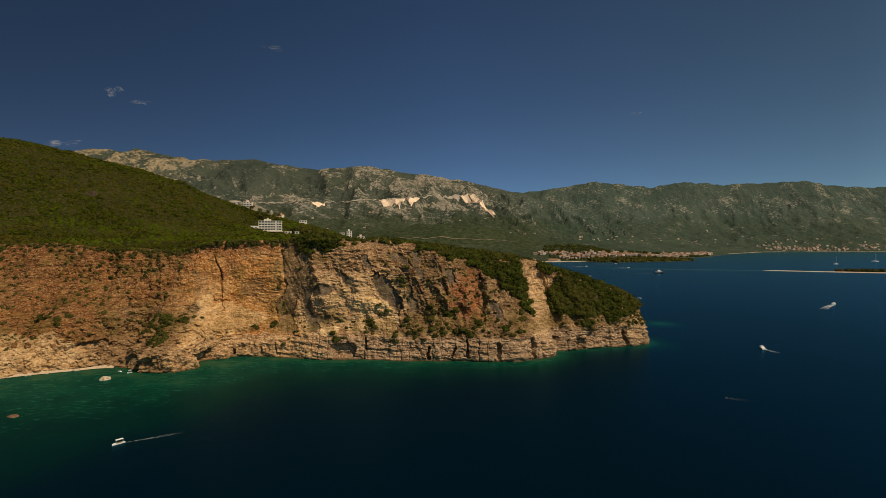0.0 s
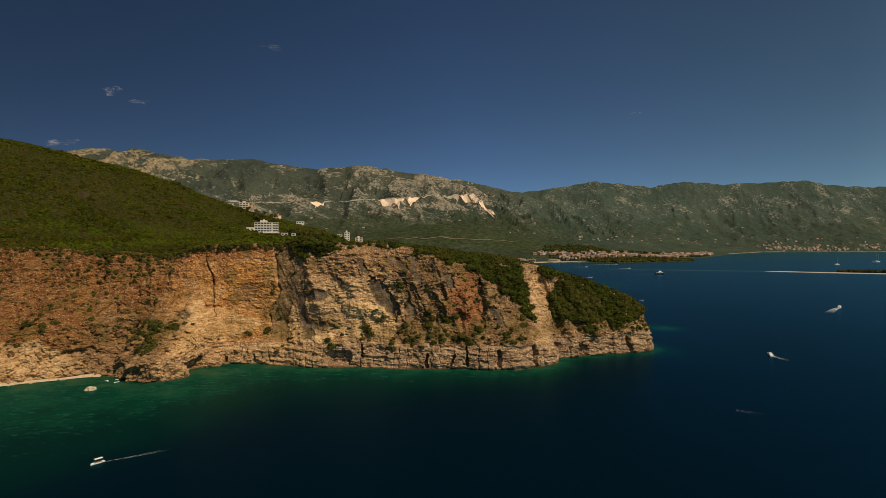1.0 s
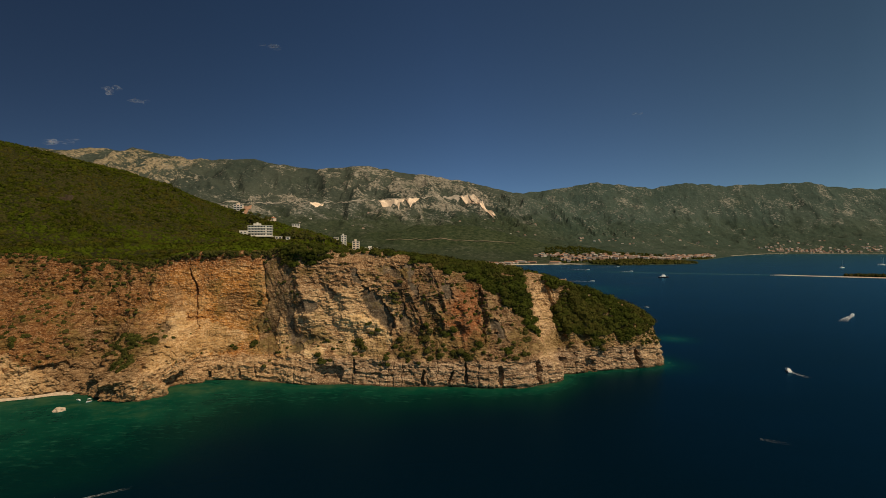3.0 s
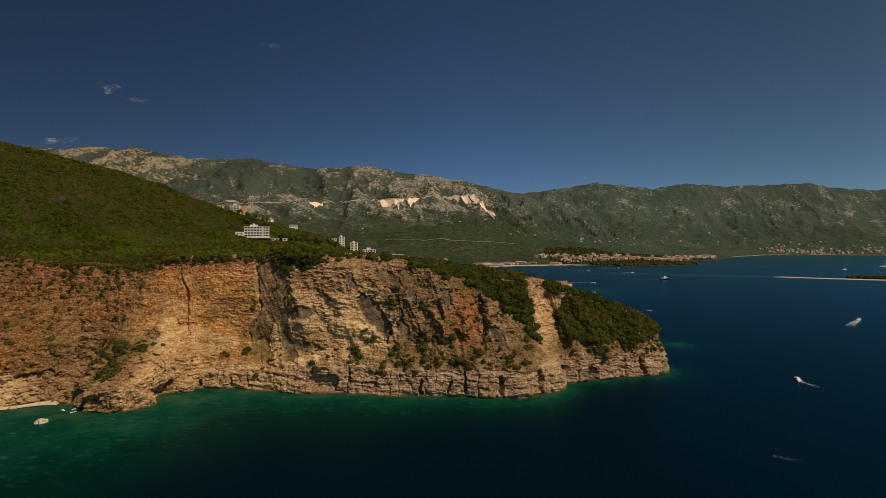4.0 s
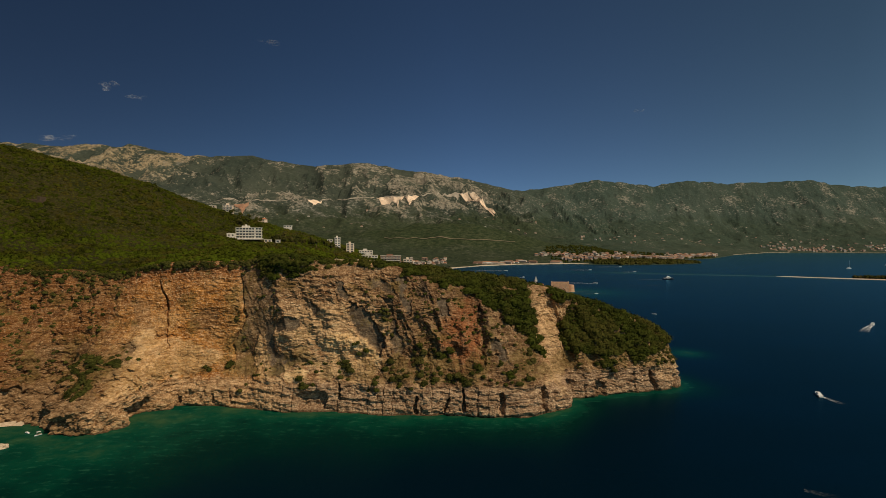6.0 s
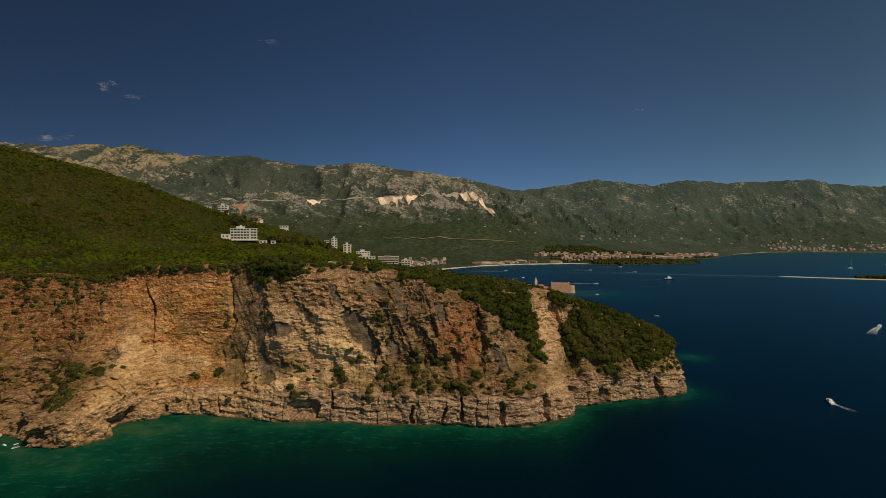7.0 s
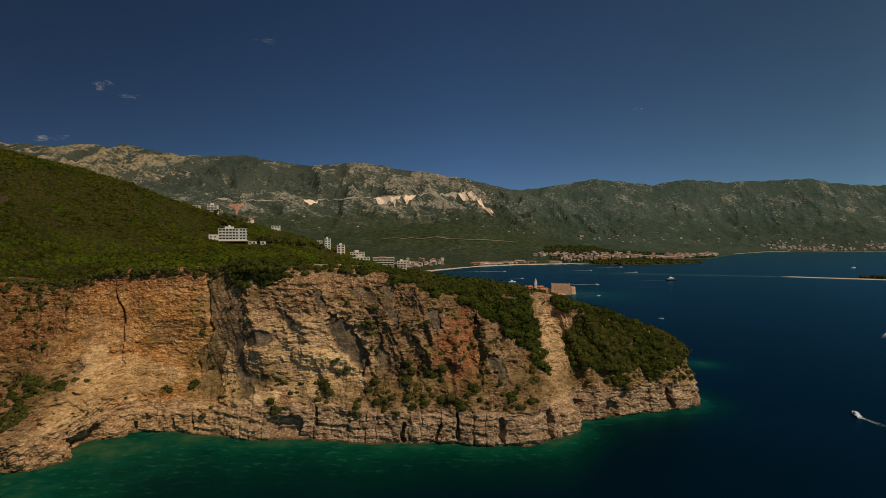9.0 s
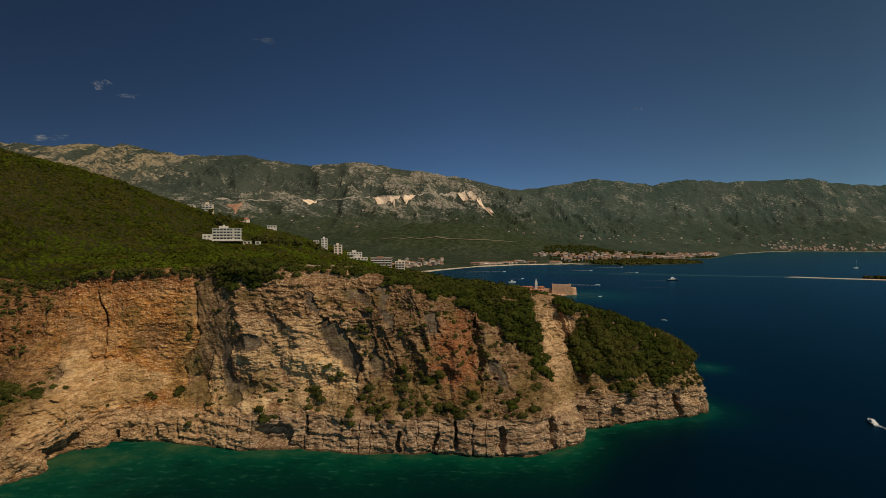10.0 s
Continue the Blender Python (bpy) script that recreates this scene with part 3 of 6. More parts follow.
def cliff_surface():
    nu = len(COLS)
    z0 = np.zeros((nu, 1))
    foot = np.concatenate([FOOT, z0 - 0.2], 1)
    tang = np.gradient(catmull_smooth(COLS[:, 2:4], 25), axis=0)
    out = np.stack([tang[:, 1], -tang[:, 0]], 1)
    out /= np.linalg.norm(out, axis=1)[:, None]
    tang = np.gradient(catmull_smooth(COLS[:, 8:10], 25), axis=0)
    out_up = np.stack([tang[:, 1], -tang[:, 0]], 1)
    out_up /= np.linalg.norm(out_up, axis=1)[:, None]
    deep = foot + np.concatenate([out * 2.0, z0 - 5], 1)
    brink = BRINK.copy()
    brink[:, 2] = np.maximum(brink[:, 2], hill_z(brink[:, 0], brink[:, 1]) - 0.2)
    back = brink + np.concatenate([-out_up * 8, z0], 1)
    back[:, 2] = hill_z(back[:, 0], back[:, 1]) + 0.15
    ctrl = np.stack([deep, foot, COLS[:, 2:5], COLS[:, 5:8], COLS[:, 8:11], brink, back], 1)
    share = (8, 34, 52, 68, 64, 14)
    rows = []
    for k, n in enumerate(share):
        for j in range(n):
            f = j / n
            rows.append(ctrl[:, k] * (1 - f) + ctrl[:, k + 1] * f)
    rows.append(ctrl[:, -1])
    P = np.stack(rows, 1)                        # columns x rows x 3
    # round the joints of the profile a little
    for _ in range(4):
        P[:, 1:-1] = 0.25 * P[:, :-2] + 0.5 * P[:, 1:-1] + 0.25 * P[:, 2:]
    X, Y, Z = P[..., 0], P[..., 1], P[..., 2]
    arc = np.concatenate([[0], np.cumsum(np.hypot(np.diff(COLS[:, 2]), np.diff(COLS[:, 3])))])[:, None] + 0 * Z
    top = BRINK[:, 2][:, None]
    face = smooth01(Z, -3, 2) * (1 - smooth01(Z, top - 5, top + 0.5))
    east = smooth01(X, -112, -98)
    # large buttresses, leaning gullies, blocks, bedding
    cut, grey, pale, slab_face, red = face_fields(X, Z)
    low = 1 - smooth01(Z, 12, 14.5)
    west = smooth01(-X, 178, 200)
    wall = smooth01(-X, 120, 130) * (1 - west)                     # the bare ochre wall: thin, shallow beds
    ribs = smooth01(X, -50, -30) * (1 - smooth01(X, 36, 46)) * smooth01(Z, 15, 24)
    rough = 1 - 0.92 * np.clip(grey * smooth01(grey, 0.5, 0.8) + 0.1 * pale, 0, 1)
    rough = rough * (1 - 0.15 * slab_face)
    lean = arc + 0.30 * Z
    calm = 1 - 0.85 * np.exp(-((X + 113) / 13) ** 2) * smooth01(Z, 14, 20)      # the slab lies flat
    d = 2.6 * calm * fbm(arc / 46, Z / 80, 0, 3, 3)
    d += 1.9 * calm * (ridged(lean / 19, Z / 48, 0, 3, 11) - 0.35) * (0.55 + 0.45 * east) * (1 - 0.6 * low) * (1 - 0.5 * wall)
    d += calm * (0.7 + 0.4 * east + 0.5 * west - 0.3 * wall) * fbm(arc / 8, Z / 7, 0, 4, 29, 0.55) * rough * (1 - 0.7 * low)
    chunk = fbm(arc / 18, Z / 13, 1.7, 3, 41)
    d += ribs * 1.9 * (ridged(lean / 10.5 + 0.35 * fbm(arc / 12, Z / 12, 0, 3, 21), Z / 40, 0.4, 4, 17) - 0.45)
    d += calm * (0.4 + 0.55 * east) * (np.round(chunk * 3) / 3 - chunk) * smooth01(Z, 14, 22) * rough
    bed = Z + 1.2 * fbm(arc / 40, Z / 40, 4.2, 2, 57) + 0.05 * (X + 100) + (0.7 - 0.5 * low) * fbm(arc / 6, Z / 9, 2.2, 2, 58)
    rubble = (0.4 * smooth01(-X, 127, 138) + 0.6 * smooth01(-X, 160, 172)) * (1 - smooth01(Z, 22, 34))      # broken apron of the cove: no beds
    layer = vnoise(bed / 1.9, np.floor(arc / 90), 0, 71) + 0.7 * vnoise(bed / 0.9, arc / 40, 0, 72) * vnoise(arc / 9, Z / 3, 0, 73)
    patchy = smooth01(fbm(arc / 26, Z / 18, 9.1, 2, 83), -0.3, 0.5)
    d += slab_face * (1 - pale) * 0.5 * fbm((arc + 0.5 * Z) / 4, Z / 9, 0.9, 4, 19)
    d += layer * (0.2 + 0.5 * patchy) * rough * (0.6 + 0.4 * east - 0.05 * wall) * (1 - 0.8 * rubble) * (1 - 0.6 * ribs)
    d += rubble * (2.2 * np.abs(fbm(X / 4, Y / 4, Z / 4, 4, 88, 0.65)) + 1.8 * ridged(X / 10, Y / 10, Z / 8, 3, 89) - 1.5)
    # the sea-cut ledge: long even beds, split into panels by upright joints
    even = low * (1 - 0.9 * rubble)
    joint = arc / 6.5 + 0.9 * vnoise(arc / 15, 0.7, 0, 92) + 0.10 * fbm(Z / 3, arc / 50, 0, 2, 93)
    panel = _hash(np.floor(joint).astype(np.int64), np.zeros(Z.shape, np.int64), np.zeros(Z.shape, np.int64), 94)
    gap = np.minimum(joint - np.floor(joint), 1 - (joint - np.floor(joint)))
    d += even * (1.5 * (panel - 0.5) + 0.5 * vnoise(bed / 1.25, arc / 22, 0, 91) + 0.16 * np.sign(vnoise(bed / 0.7, arc / 14, 3.3, 96)) + 0.55 * fbm(arc / 3.2, Z / 2, 0, 3, 95))
    d -= even * 1.3 * np.exp(-(gap / 0.045) ** 2) * (panel > 0.35)
    d -= even * 1.6 * (1 - smooth01(Z, 0.3, 2.2)) * smooth01(vnoise(arc / 12, 0.2, 0, 97), -0.3, 0.4)      # undercut by the waves
    d += 0.38 * fbm(arc / 2.2, Z / 1.1, Y / 2.2, 3, 103) * rough
    # broken blocks between the beds
    for size, amp, sd in ((4.2, 0.7, 7), (2.0, 0.45, 8), (1.0, 0.28, 9)):
        lay = np.floor(bed / (size * 0.42))
        cell = np.floor(arc / size + 7.3 * _hash(lay.astype(np.int64), 0, 0, sd) + 0.35 * fbm(arc / 3, Z / 3, 0, 2, sd))
        blk = _hash(cell.astype(np.int64), lay.astype(np.int64), np.zeros(lay.shape, np.int64), sd) - 0.5
        d += amp * blk * rough * (1 - 0.7 * rubble) * (1 - 0.3 * wall) * (1 - 0.5 * even) * (1 - 0.3 * ribs)
    d -= cut
    d -= hollow_depth(X, Z)
    d -= crack_mask(X, Z) * 4.0
    d *= face
    up = smooth01(Z, 9, 26)
    ox = out[:, 0][:, None] * (1 - up) + out_up[:, 0][:, None] * up
    oy = out[:, 1][:, None] * (1 - up) + out_up[:, 1][:, None] * up
    on = np.hypot(ox, oy) + 1e-6
    P[..., 0] += ox / on * d
    P[..., 1] += oy / on * d
    P[..., 2] += face * 0.5 * fbm(arc / 6, Z / 6, 3.1, 2, 111)
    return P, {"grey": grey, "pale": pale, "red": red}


def catmull_smooth(p, n):
    k = np.ones(2 * n + 1) / (2 * n + 1)
    return np.stack([np.convolve(np.pad(p[:, j], n, mode="edge"), k, "valid") for j in range(p.shape[1])], 1)


# hollows and clefts on the seaward face: x, z, half width, half height, tilt in degrees, depth (negative: a bulge)
HOLLOWS = [
    (-230, 12, 6, 3.2, 0, 4), (-165.5, 3.8, 3.6, 3.6, 0, 7), (-152, 2.5, 1.8, 2.8, 0, 6), (-133, 4, 1.0, 3, 0, 3), (-122, 5, 0.8, 4, 0, 3),
    (-76, 5.3, 7.5, 4.6, 0, 6), (-62, 9.4, 1.0, 4.2, 0, 4), (-20.4, 5, 1.2, 5.0, 0, 5), (-5, 5, 0.7, 4, -25, 3)]
HOLLOWS += [
    (5, 8, 0.9, 5.6, 0, 4.5), (23.8, 6, 1.6, 5.5, -6, 4.5), (46.8, 8, 1.6, 6.2, 0, 5), (66, 7.5, 3.2, 2.6, 0, 4.5), (84, 4, 4.2, 3.8, 0, 5),
    (118.5, 7, 1.5, 5.5, 8, 4.0), (136, 4, 2, 4, 0, 4), (-178, 6, 9, 8, 0, -3.5), (58, 6, 5, 6, 0, -2.0), (-187, 18, 13, 12, 0, -3.5), (-243, 52, 4, 20, 8, 2.0), (-226, 44, 2.5, 16, -10, 2.0)]


def hollow_depth(X, Z):
    wx = X + 1.2 * fbm(X / 8, Z / 8, 0, 4, 131, 0.6)
    wz = Z + 1.2 * fbm(X / 8, Z / 8, 5.5, 4, 137, 0.6)
    m = np.zeros(X.shape)
    for cx, cz, hw, hh, tilt, deep in HOLLOWS:
        c, s = math.cos(radians(tilt)), math.sin(radians(tilt))
        u = ((wx - cx) * c + (wz - cz) * s) / hw
        v = (-(wx - cx) * s + (wz - cz) * c) / hh
        m += deep * (1 - smooth01(np.abs(u) ** 3 + np.abs(v) ** 3, 0.45, 1.4))
    return m


def crack_mask(X, Z):
    """The long upright crack in the western wall, gaping in its middle, and the western edge of the leaning slab."""
    m = np.zeros(X.shape)
    cracks = (((28, 33, 43, 55, 68, 72), (-161, -163, -165, -166.8, -173, -174), (0.25, 0.35, 0.7, 0.7, 0.3, 0.25), (0.3, 0.5, 1.0, 0.9, 0.35, 0.2)),
              ((16, 30, 46, 57, 78), (-124, -130, -121.5, -125, -128), (0.5, 0.7, 0.7, 0.7, 0.5), (0.3, 0.5, 0.5, 0.5, 0.3)))
    for zs, xs, width, deep in cracks:
        cx = np.interp(Z, zs, xs) + 0.7 * fbm(Z / 3.5, 0 * Z, 0, 3, int(-xs[0]))
        m = np.maximum(m, np.interp(Z, zs, deep) * np.exp(-((X - cx) / np.interp(Z, zs, width)) ** 2) * (Z > zs[0]) * (Z < zs[-1]))
    return m


SURF, ROCK_AND_SHADE = cliff_surface()


def build_cliff():
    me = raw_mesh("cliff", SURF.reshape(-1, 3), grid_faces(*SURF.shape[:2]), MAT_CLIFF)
    for name, arr in ROCK_AND_SHADE.items():
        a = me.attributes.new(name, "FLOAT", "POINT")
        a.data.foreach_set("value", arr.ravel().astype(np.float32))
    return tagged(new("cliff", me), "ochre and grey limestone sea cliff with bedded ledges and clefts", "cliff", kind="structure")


build_cliff()
LAND = [tuple(p[:2]) for p in brink_stations] + [(-50, 700), (-40, 960), (-1300, 960), (-1300, 360)]


def build_hill():
    xs = np.concatenate([np.arange(-1300, -760, 30), np.arange(-760, 150, 4)])
    ys = np.concatenate([np.arange(356, 460, 3), np.arange(460, 965, 7)])
    X, Y = np.meshgrid(xs, ys, indexing="ij")
    Z = hill_z(X, Y)
    f = grid_faces(*X.shape)
    mx, my = X.ravel()[f].mean(1), Y.ravel()[f].mean(1)
    f = f[inside(mx, my - 2.5, LAND)]
    used = np.unique(f)
    remap = np.zeros(X.size, int)
    remap[used] = np.arange(len(used))
    v = np.stack([X.ravel(), Y.ravel(), Z.ravel()], 1)[used]
    ob = new("hill_ground", raw_mesh("hill_ground", v, remap[f], MAT_SOIL, True))
    return tagged(ob, "dry brown and green hillside soil above the cliff", "hillside", kind="structure")


build_hill()

# ---- far coast and mountains ----
SHORE = [(-40, 940), (60, 950), (120, 985), (60, 1060), (-70, 1200), (-120, 1400), (-70, 1640), (60, 1860), (180, 1950),
         (382, 2010), (566, 1962), (760, 2020), (910, 2122), (880, 2260), (960, 2480), (1134, 2560), (1574, 3203), (2000, 3650), (2361, 3780),
         (2686, 3640), (3300, 3600), (5900, 3500)]
RIDGE_W = [(-4600, 800), (-3390, 793), (-3260, 780), (-2964, 758), (-2710, 773), (-2478, 752), (-2406, 780), (-2247, 738), (-1996, 688),
           (-1705, 679), (-1497, 686), (-1209, 624), (-1044, 612), (-655, 623), (-513, 594), (-229, 553), (54, 512), (195, 471), (415, 423), (700, 330), (1000, 180), (1400, 40), (1800, -60)]
RIDGE_E = [(-200, 330), (200, 400), (491, 484), (797, 531), (1149, 577), (1477, 539), (1616, 529), (1894, 580), (2171, 547), (2585, 560),
           (2904, 573), (3178, 526), (3486, 517), (4700, 500)]


def build_mountains():
    xs = np.concatenate([np.arange(-4400, -3300, 40), np.arange(-3300, 3700, 13), np.arange(3700, 4700, 40)])
    ys = np.concatenate([np.arange(940, 1800, 20), np.arange(1800, 3960, 13), np.arange(3960, 4800, 13)])
    X, Y = np.meshgrid(xs, ys, indexing="ij")
    land = inside(X, Y, SHORE + [(5900, 6200), (-4700, 6200), (-4700, 940)])
    ds = np.full(X.shape, 1e9)
    pts = np.array(SHORE, float)
    for (x0, y0), (x1, y1) in zip(pts[:-1], pts[1:]):
        L2 = (x1 - x0) ** 2 + (y1 - y0) ** 2
        t = np.clip(((X - x0) * (x1 - x0) + (Y - y0) * (y1 - y0)) / L2, 0, 1)
        ds = np.minimum(ds, np.hypot(X - x0 - t * (x1 - x0), Y - y0 - t * (y1 - y0)))
    ds = np.where(land, ds, -ds)
    ds = ds + 18 * fbm(X / 90, Y / 90, 0, 3, 5) * smooth01(np.abs(ds), 0, 80)
    # two ranges: the western one stands nearer
    def rng(ridge, ry, seed, amp, bare):
        r = np.array(ridge, float)
        zr = np.interp(X, r[:, 0], r[:, 1])
        front = np.maximum(ry - Y, 0)
        t = np.clip(ds / (ds + front + 1), 0, 1)
        prof = 0.22 * t + 0.30 * t ** 2 + 0.48 * t ** 3.2
        z = zr * np.where(ds > 0, prof, 0)
        spur = ridged(X / 520 + 0.35 * fbm(X / 400, Y / 400, 0, 2, seed + 9), Y / 900, 0, 4, seed, 0.5)
        z += amp * (spur - 0.4) * np.sin(np.pi * np.clip(t, 0, 1)) ** 0.8 * (0.4 + 0.6 * t) * (0.1 + 0.9 * smooth01(t, 0.5, 0.8))
        cliffs = ridged(X / 210 + 0.4 * spur, Y / 260, 0, 4, seed + 5, 0.55)
        upper = smooth01(t, 0.35, 0.75) * (1 - smooth01(t, 0.9, 1.0))
        z += 0.4 * amp * (cliffs - 0.45) * upper
        z += (26 if seed > 300 else 9) * fbm(X / 330, Y / 270, 0, 4, seed + 11) * smooth01(t, 0.06, 0.25) * (1 - smooth01(t, 0.8, 1.0))
        crag = bare * np.clip(smooth01(t + 0.45 * (cliffs - 0.45) + 0.25 * (spur - 0.4) + 0.16 * fbm(X / 260, Y / 260, 0, 3, seed + 7), 0.78, 1.08), 0, 1)
        z += 8 * fbm(X / 90, Y / 90, 0, 4, seed + 3, 0.55) * smooth01(t, 0.02, 0.4)
        behind = np.maximum(Y - ry, 0)
        return z - behind * 0.9, crag
    west_bare = 1.05 - 0.75 * np.exp(-((X + 1520) / 280) ** 2) - 0.25 * np.exp(-((X + 800) / 200) ** 2)
    west_bare = west_bare * (1 - 0.65 * smooth01(X, 60, 380))
    (zw, cw), (ze, ce) = rng(RIDGE_W, 3900, 201, 90, west_bare), rng(RIDGE_E, 4650, 301, 28, 0.6)
    Z, crag = np.maximum(zw, ze), np.where(zw > ze, cw, ce)
    Z += 105 * np.exp(-((X + 20) / 380) ** 2 - ((Y - 2480) / 210) ** 2) * smooth01(ds, 0, 300)
    Z += np.where(ds > 0, 1.5 + 0.03 * np.minimum(ds, 200), 0.25 * np.maximum(ds, -30))
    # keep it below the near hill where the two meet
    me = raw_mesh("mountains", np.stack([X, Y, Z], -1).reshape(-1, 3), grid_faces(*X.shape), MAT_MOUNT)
    me.attributes.new("crag", "FLOAT", "POINT").data.foreach_set("value", crag.ravel().astype(np.float32))
    ob = new("mountains", me)
    tagged(ob, "grey-green coastal mountains of scrub and bare limestone", "mountain", kind="structure")
    return xs, ys, Z, ds


FAR_X, FAR_Y, FAR_Z, FAR_D = build_mountains()


def far_z(x, y):
    i = np.clip(np.searchsorted(FAR_X, x) - 1, 0, len(FAR_X) - 2)
    j = np.clip(np.searchsorted(FAR_Y, y) - 1, 0, len(FAR_Y) - 2)
    u = (x - FAR_X[i]) / (FAR_X[i + 1] - FAR_X[i])
    v = (y - FAR_Y[j]) / (FAR_Y[j + 1] - FAR_Y[j])
    return (FAR_Z[i, j] * (1 - u) * (1 - v) + FAR_Z[i + 1, j] * u * (1 - v) + FAR_Z[i, j + 1] * (1 - u) * v + FAR_Z[i + 1, j + 1] * u * v)


# ---- the sea ----
def build_sea():
    xs = np.unique(np.concatenate([np.linspace(-9000, -420, 30), np.arange(-420, 220, 5.0), np.arange(220, 1300, 20.0), np.linspace(1300, 9000, 40)]))
    ys = np.unique(np.concatenate([np.linspace(-9000, 60, 30), np.arange(60, 480, 5.0), np.arange(480, 1700, 14.0), np.linspace(1700, 6200, 70)]))
    X, Y = np.meshgrid(xs, ys, indexing="ij")
    pts = FOOT[::12]
    d = np.full(X.shape, 1e9)
    for p in pts:
        d = np.minimum(d, np.hypot(X - p[0], Y - p[1]))
    wide = 44 - 18 * smooth01(X, -70, 30) - 12 * smooth01(X, 40, 80) + 122 * smooth01(-X, 60, 230)
    s = np.exp(-(d / wide) ** 1.3)
    for cx, cy, r in ((205, 985, 100), (182, 493, 18), (850, 1365, 60), (960, 1300, 60)):
        s = np.maximum(s, 1.1 * np.exp(-(np.hypot(X - cx, (Y - cy)) / r) ** 2))
    for (ax, ay), (bx, by), wd, depth in (((780, 1400), (420, 1530), 42, 1.25), ((420, 1530), (230, 1570), 36, 0.9)):      # sandbar off the spit
        t = np.clip(((X - ax) * (bx - ax) + (Y - ay) * (by - ay)) / ((bx - ax) ** 2 + (by - ay) ** 2), 0, 1)
        s = np.maximum(s, depth * np.exp(-(np.hypot(X - ax - t * (bx - ax), Y - ay - t * (by - ay)) / wd) ** 2))
    me = raw_mesh("sea", np.stack([X, Y, 0 * X], -1).reshape(-1, 3), grid_faces(*X.shape), MAT_WATER, True)
    a = me.attributes.new("shallow", "FLOAT", "POINT")
    a.data.foreach_set("value", s.ravel().astype(np.float32))
    return tagged(new("sea", me), "deep blue sea with green shallows along the rocks", "sea", kind="structure")


build_sea()


# ---- scrub ----
def clump_template(rng, leaves, size):
    """One shrub crown of unit radius: leaf sprays on a lumpy dome. Returns leaves x 4 corners x 3."""
    th = rng.uniform(0, 2 * np.pi, leaves)
    cz = rng.uniform(-0.15, 1.0, leaves)
    rr = np.sqrt(np.clip(1 - cz ** 2, 0, 1))
    lump = 1 + 0.22 * np.sin(3 * th + rng.uniform(0, 6)) * rr + 0.15 * rng.standard_normal(leaves)
    c = np.stack([rr * np.cos(th), rr * np.sin(th), 0.85 * cz], 1) * (lump * rng.uniform(0.86, 1.04, leaves))[:, None]
    n = c + 0.28 * rng.standard_normal((leaves, 3))
    n /= np.linalg.norm(n, axis=1)[:, None]
    a = np.cross(n, rng.standard_normal((leaves, 3)))
    a /= np.linalg.norm(a, axis=1)[:, None]
    b = np.cross(n, a)
    s = (size * rng.uniform(0.6, 1.35, leaves))[:, None]
    sprays = np.stack([c - a * s, c - b * s * 0.7, c + a * s, c + b * s * 0.7], 1)
    # the dense inner foliage, so that no ground shows through the crown
    k = 7
    ang = np.linspace(0, 2 * np.pi, k, endpoint=False) + rng.uniform(0, 1)
    rings = []
    for rad, high in ((0.82, -0.25), (0.80, 0.26), (0.46, 0.62), (0.05, 0.74)):
        wob = 1 + 0.14 * rng.standard_normal(k)
        rings.append(np.stack([rad * wob * np.cos(ang), rad * wob * np.sin(ang), high * (1 + 0.1 * rng.standard_normal(k))], 1))
    core = [np.stack([lo, np.roll(lo, -1, 0), np.roll(hi, -1, 0), hi], 1) for lo, hi in zip(rings[:-1], rings[1:])]
    return np.concatenate([sprays] + core)


def scrub_mesh(name, px, py, pz, r, rng, mat, leaves, size, squash=0.85):
    temps = [clump_template(rng, leaves, size) for _ in range(6)]
    pick = rng.integers(0, 6, len(px))
    rot = rng.uniform(0, 2 * np.pi, len(px))
    out = []
    for k, tp in enumerate(temps):
        m = pick == k
        c, s = np.cos(rot[m])[:, None, None], np.sin(rot[m])[:, None, None]
        q = tp[None]
        x, y, z = q[..., 0] * c - q[..., 1] * s, q[..., 0] * s + q[..., 1] * c, q[..., 2] * squash
        R = r[m][:, None, None]
        out.append(np.stack([x * R + px[m][:, None, None], y * R + py[m][:, None, None], z * R + pz[m][:, None, None]], -1).reshape(-1, 3))
    v = np.concatenate(out)
    return raw_mesh(name, v, np.arange(len(v)).reshape(-1, 4), mat, False)


def scatter(x0, x1, y0, y1, gap, rng):
    xs, ys = np.meshgrid(np.arange(x0, x1, gap), np.arange(y0, y1, gap))
    x = xs.ravel() + rng.uniform(-0.5, 0.5, xs.size) * gap
    y = ys.ravel() + rng.uniform(-0.5, 0.5, xs.size) * gap
    ok = inside(x, y, LAND)
    return x[ok], y[ok]


rng = np.random.default_rng(5)


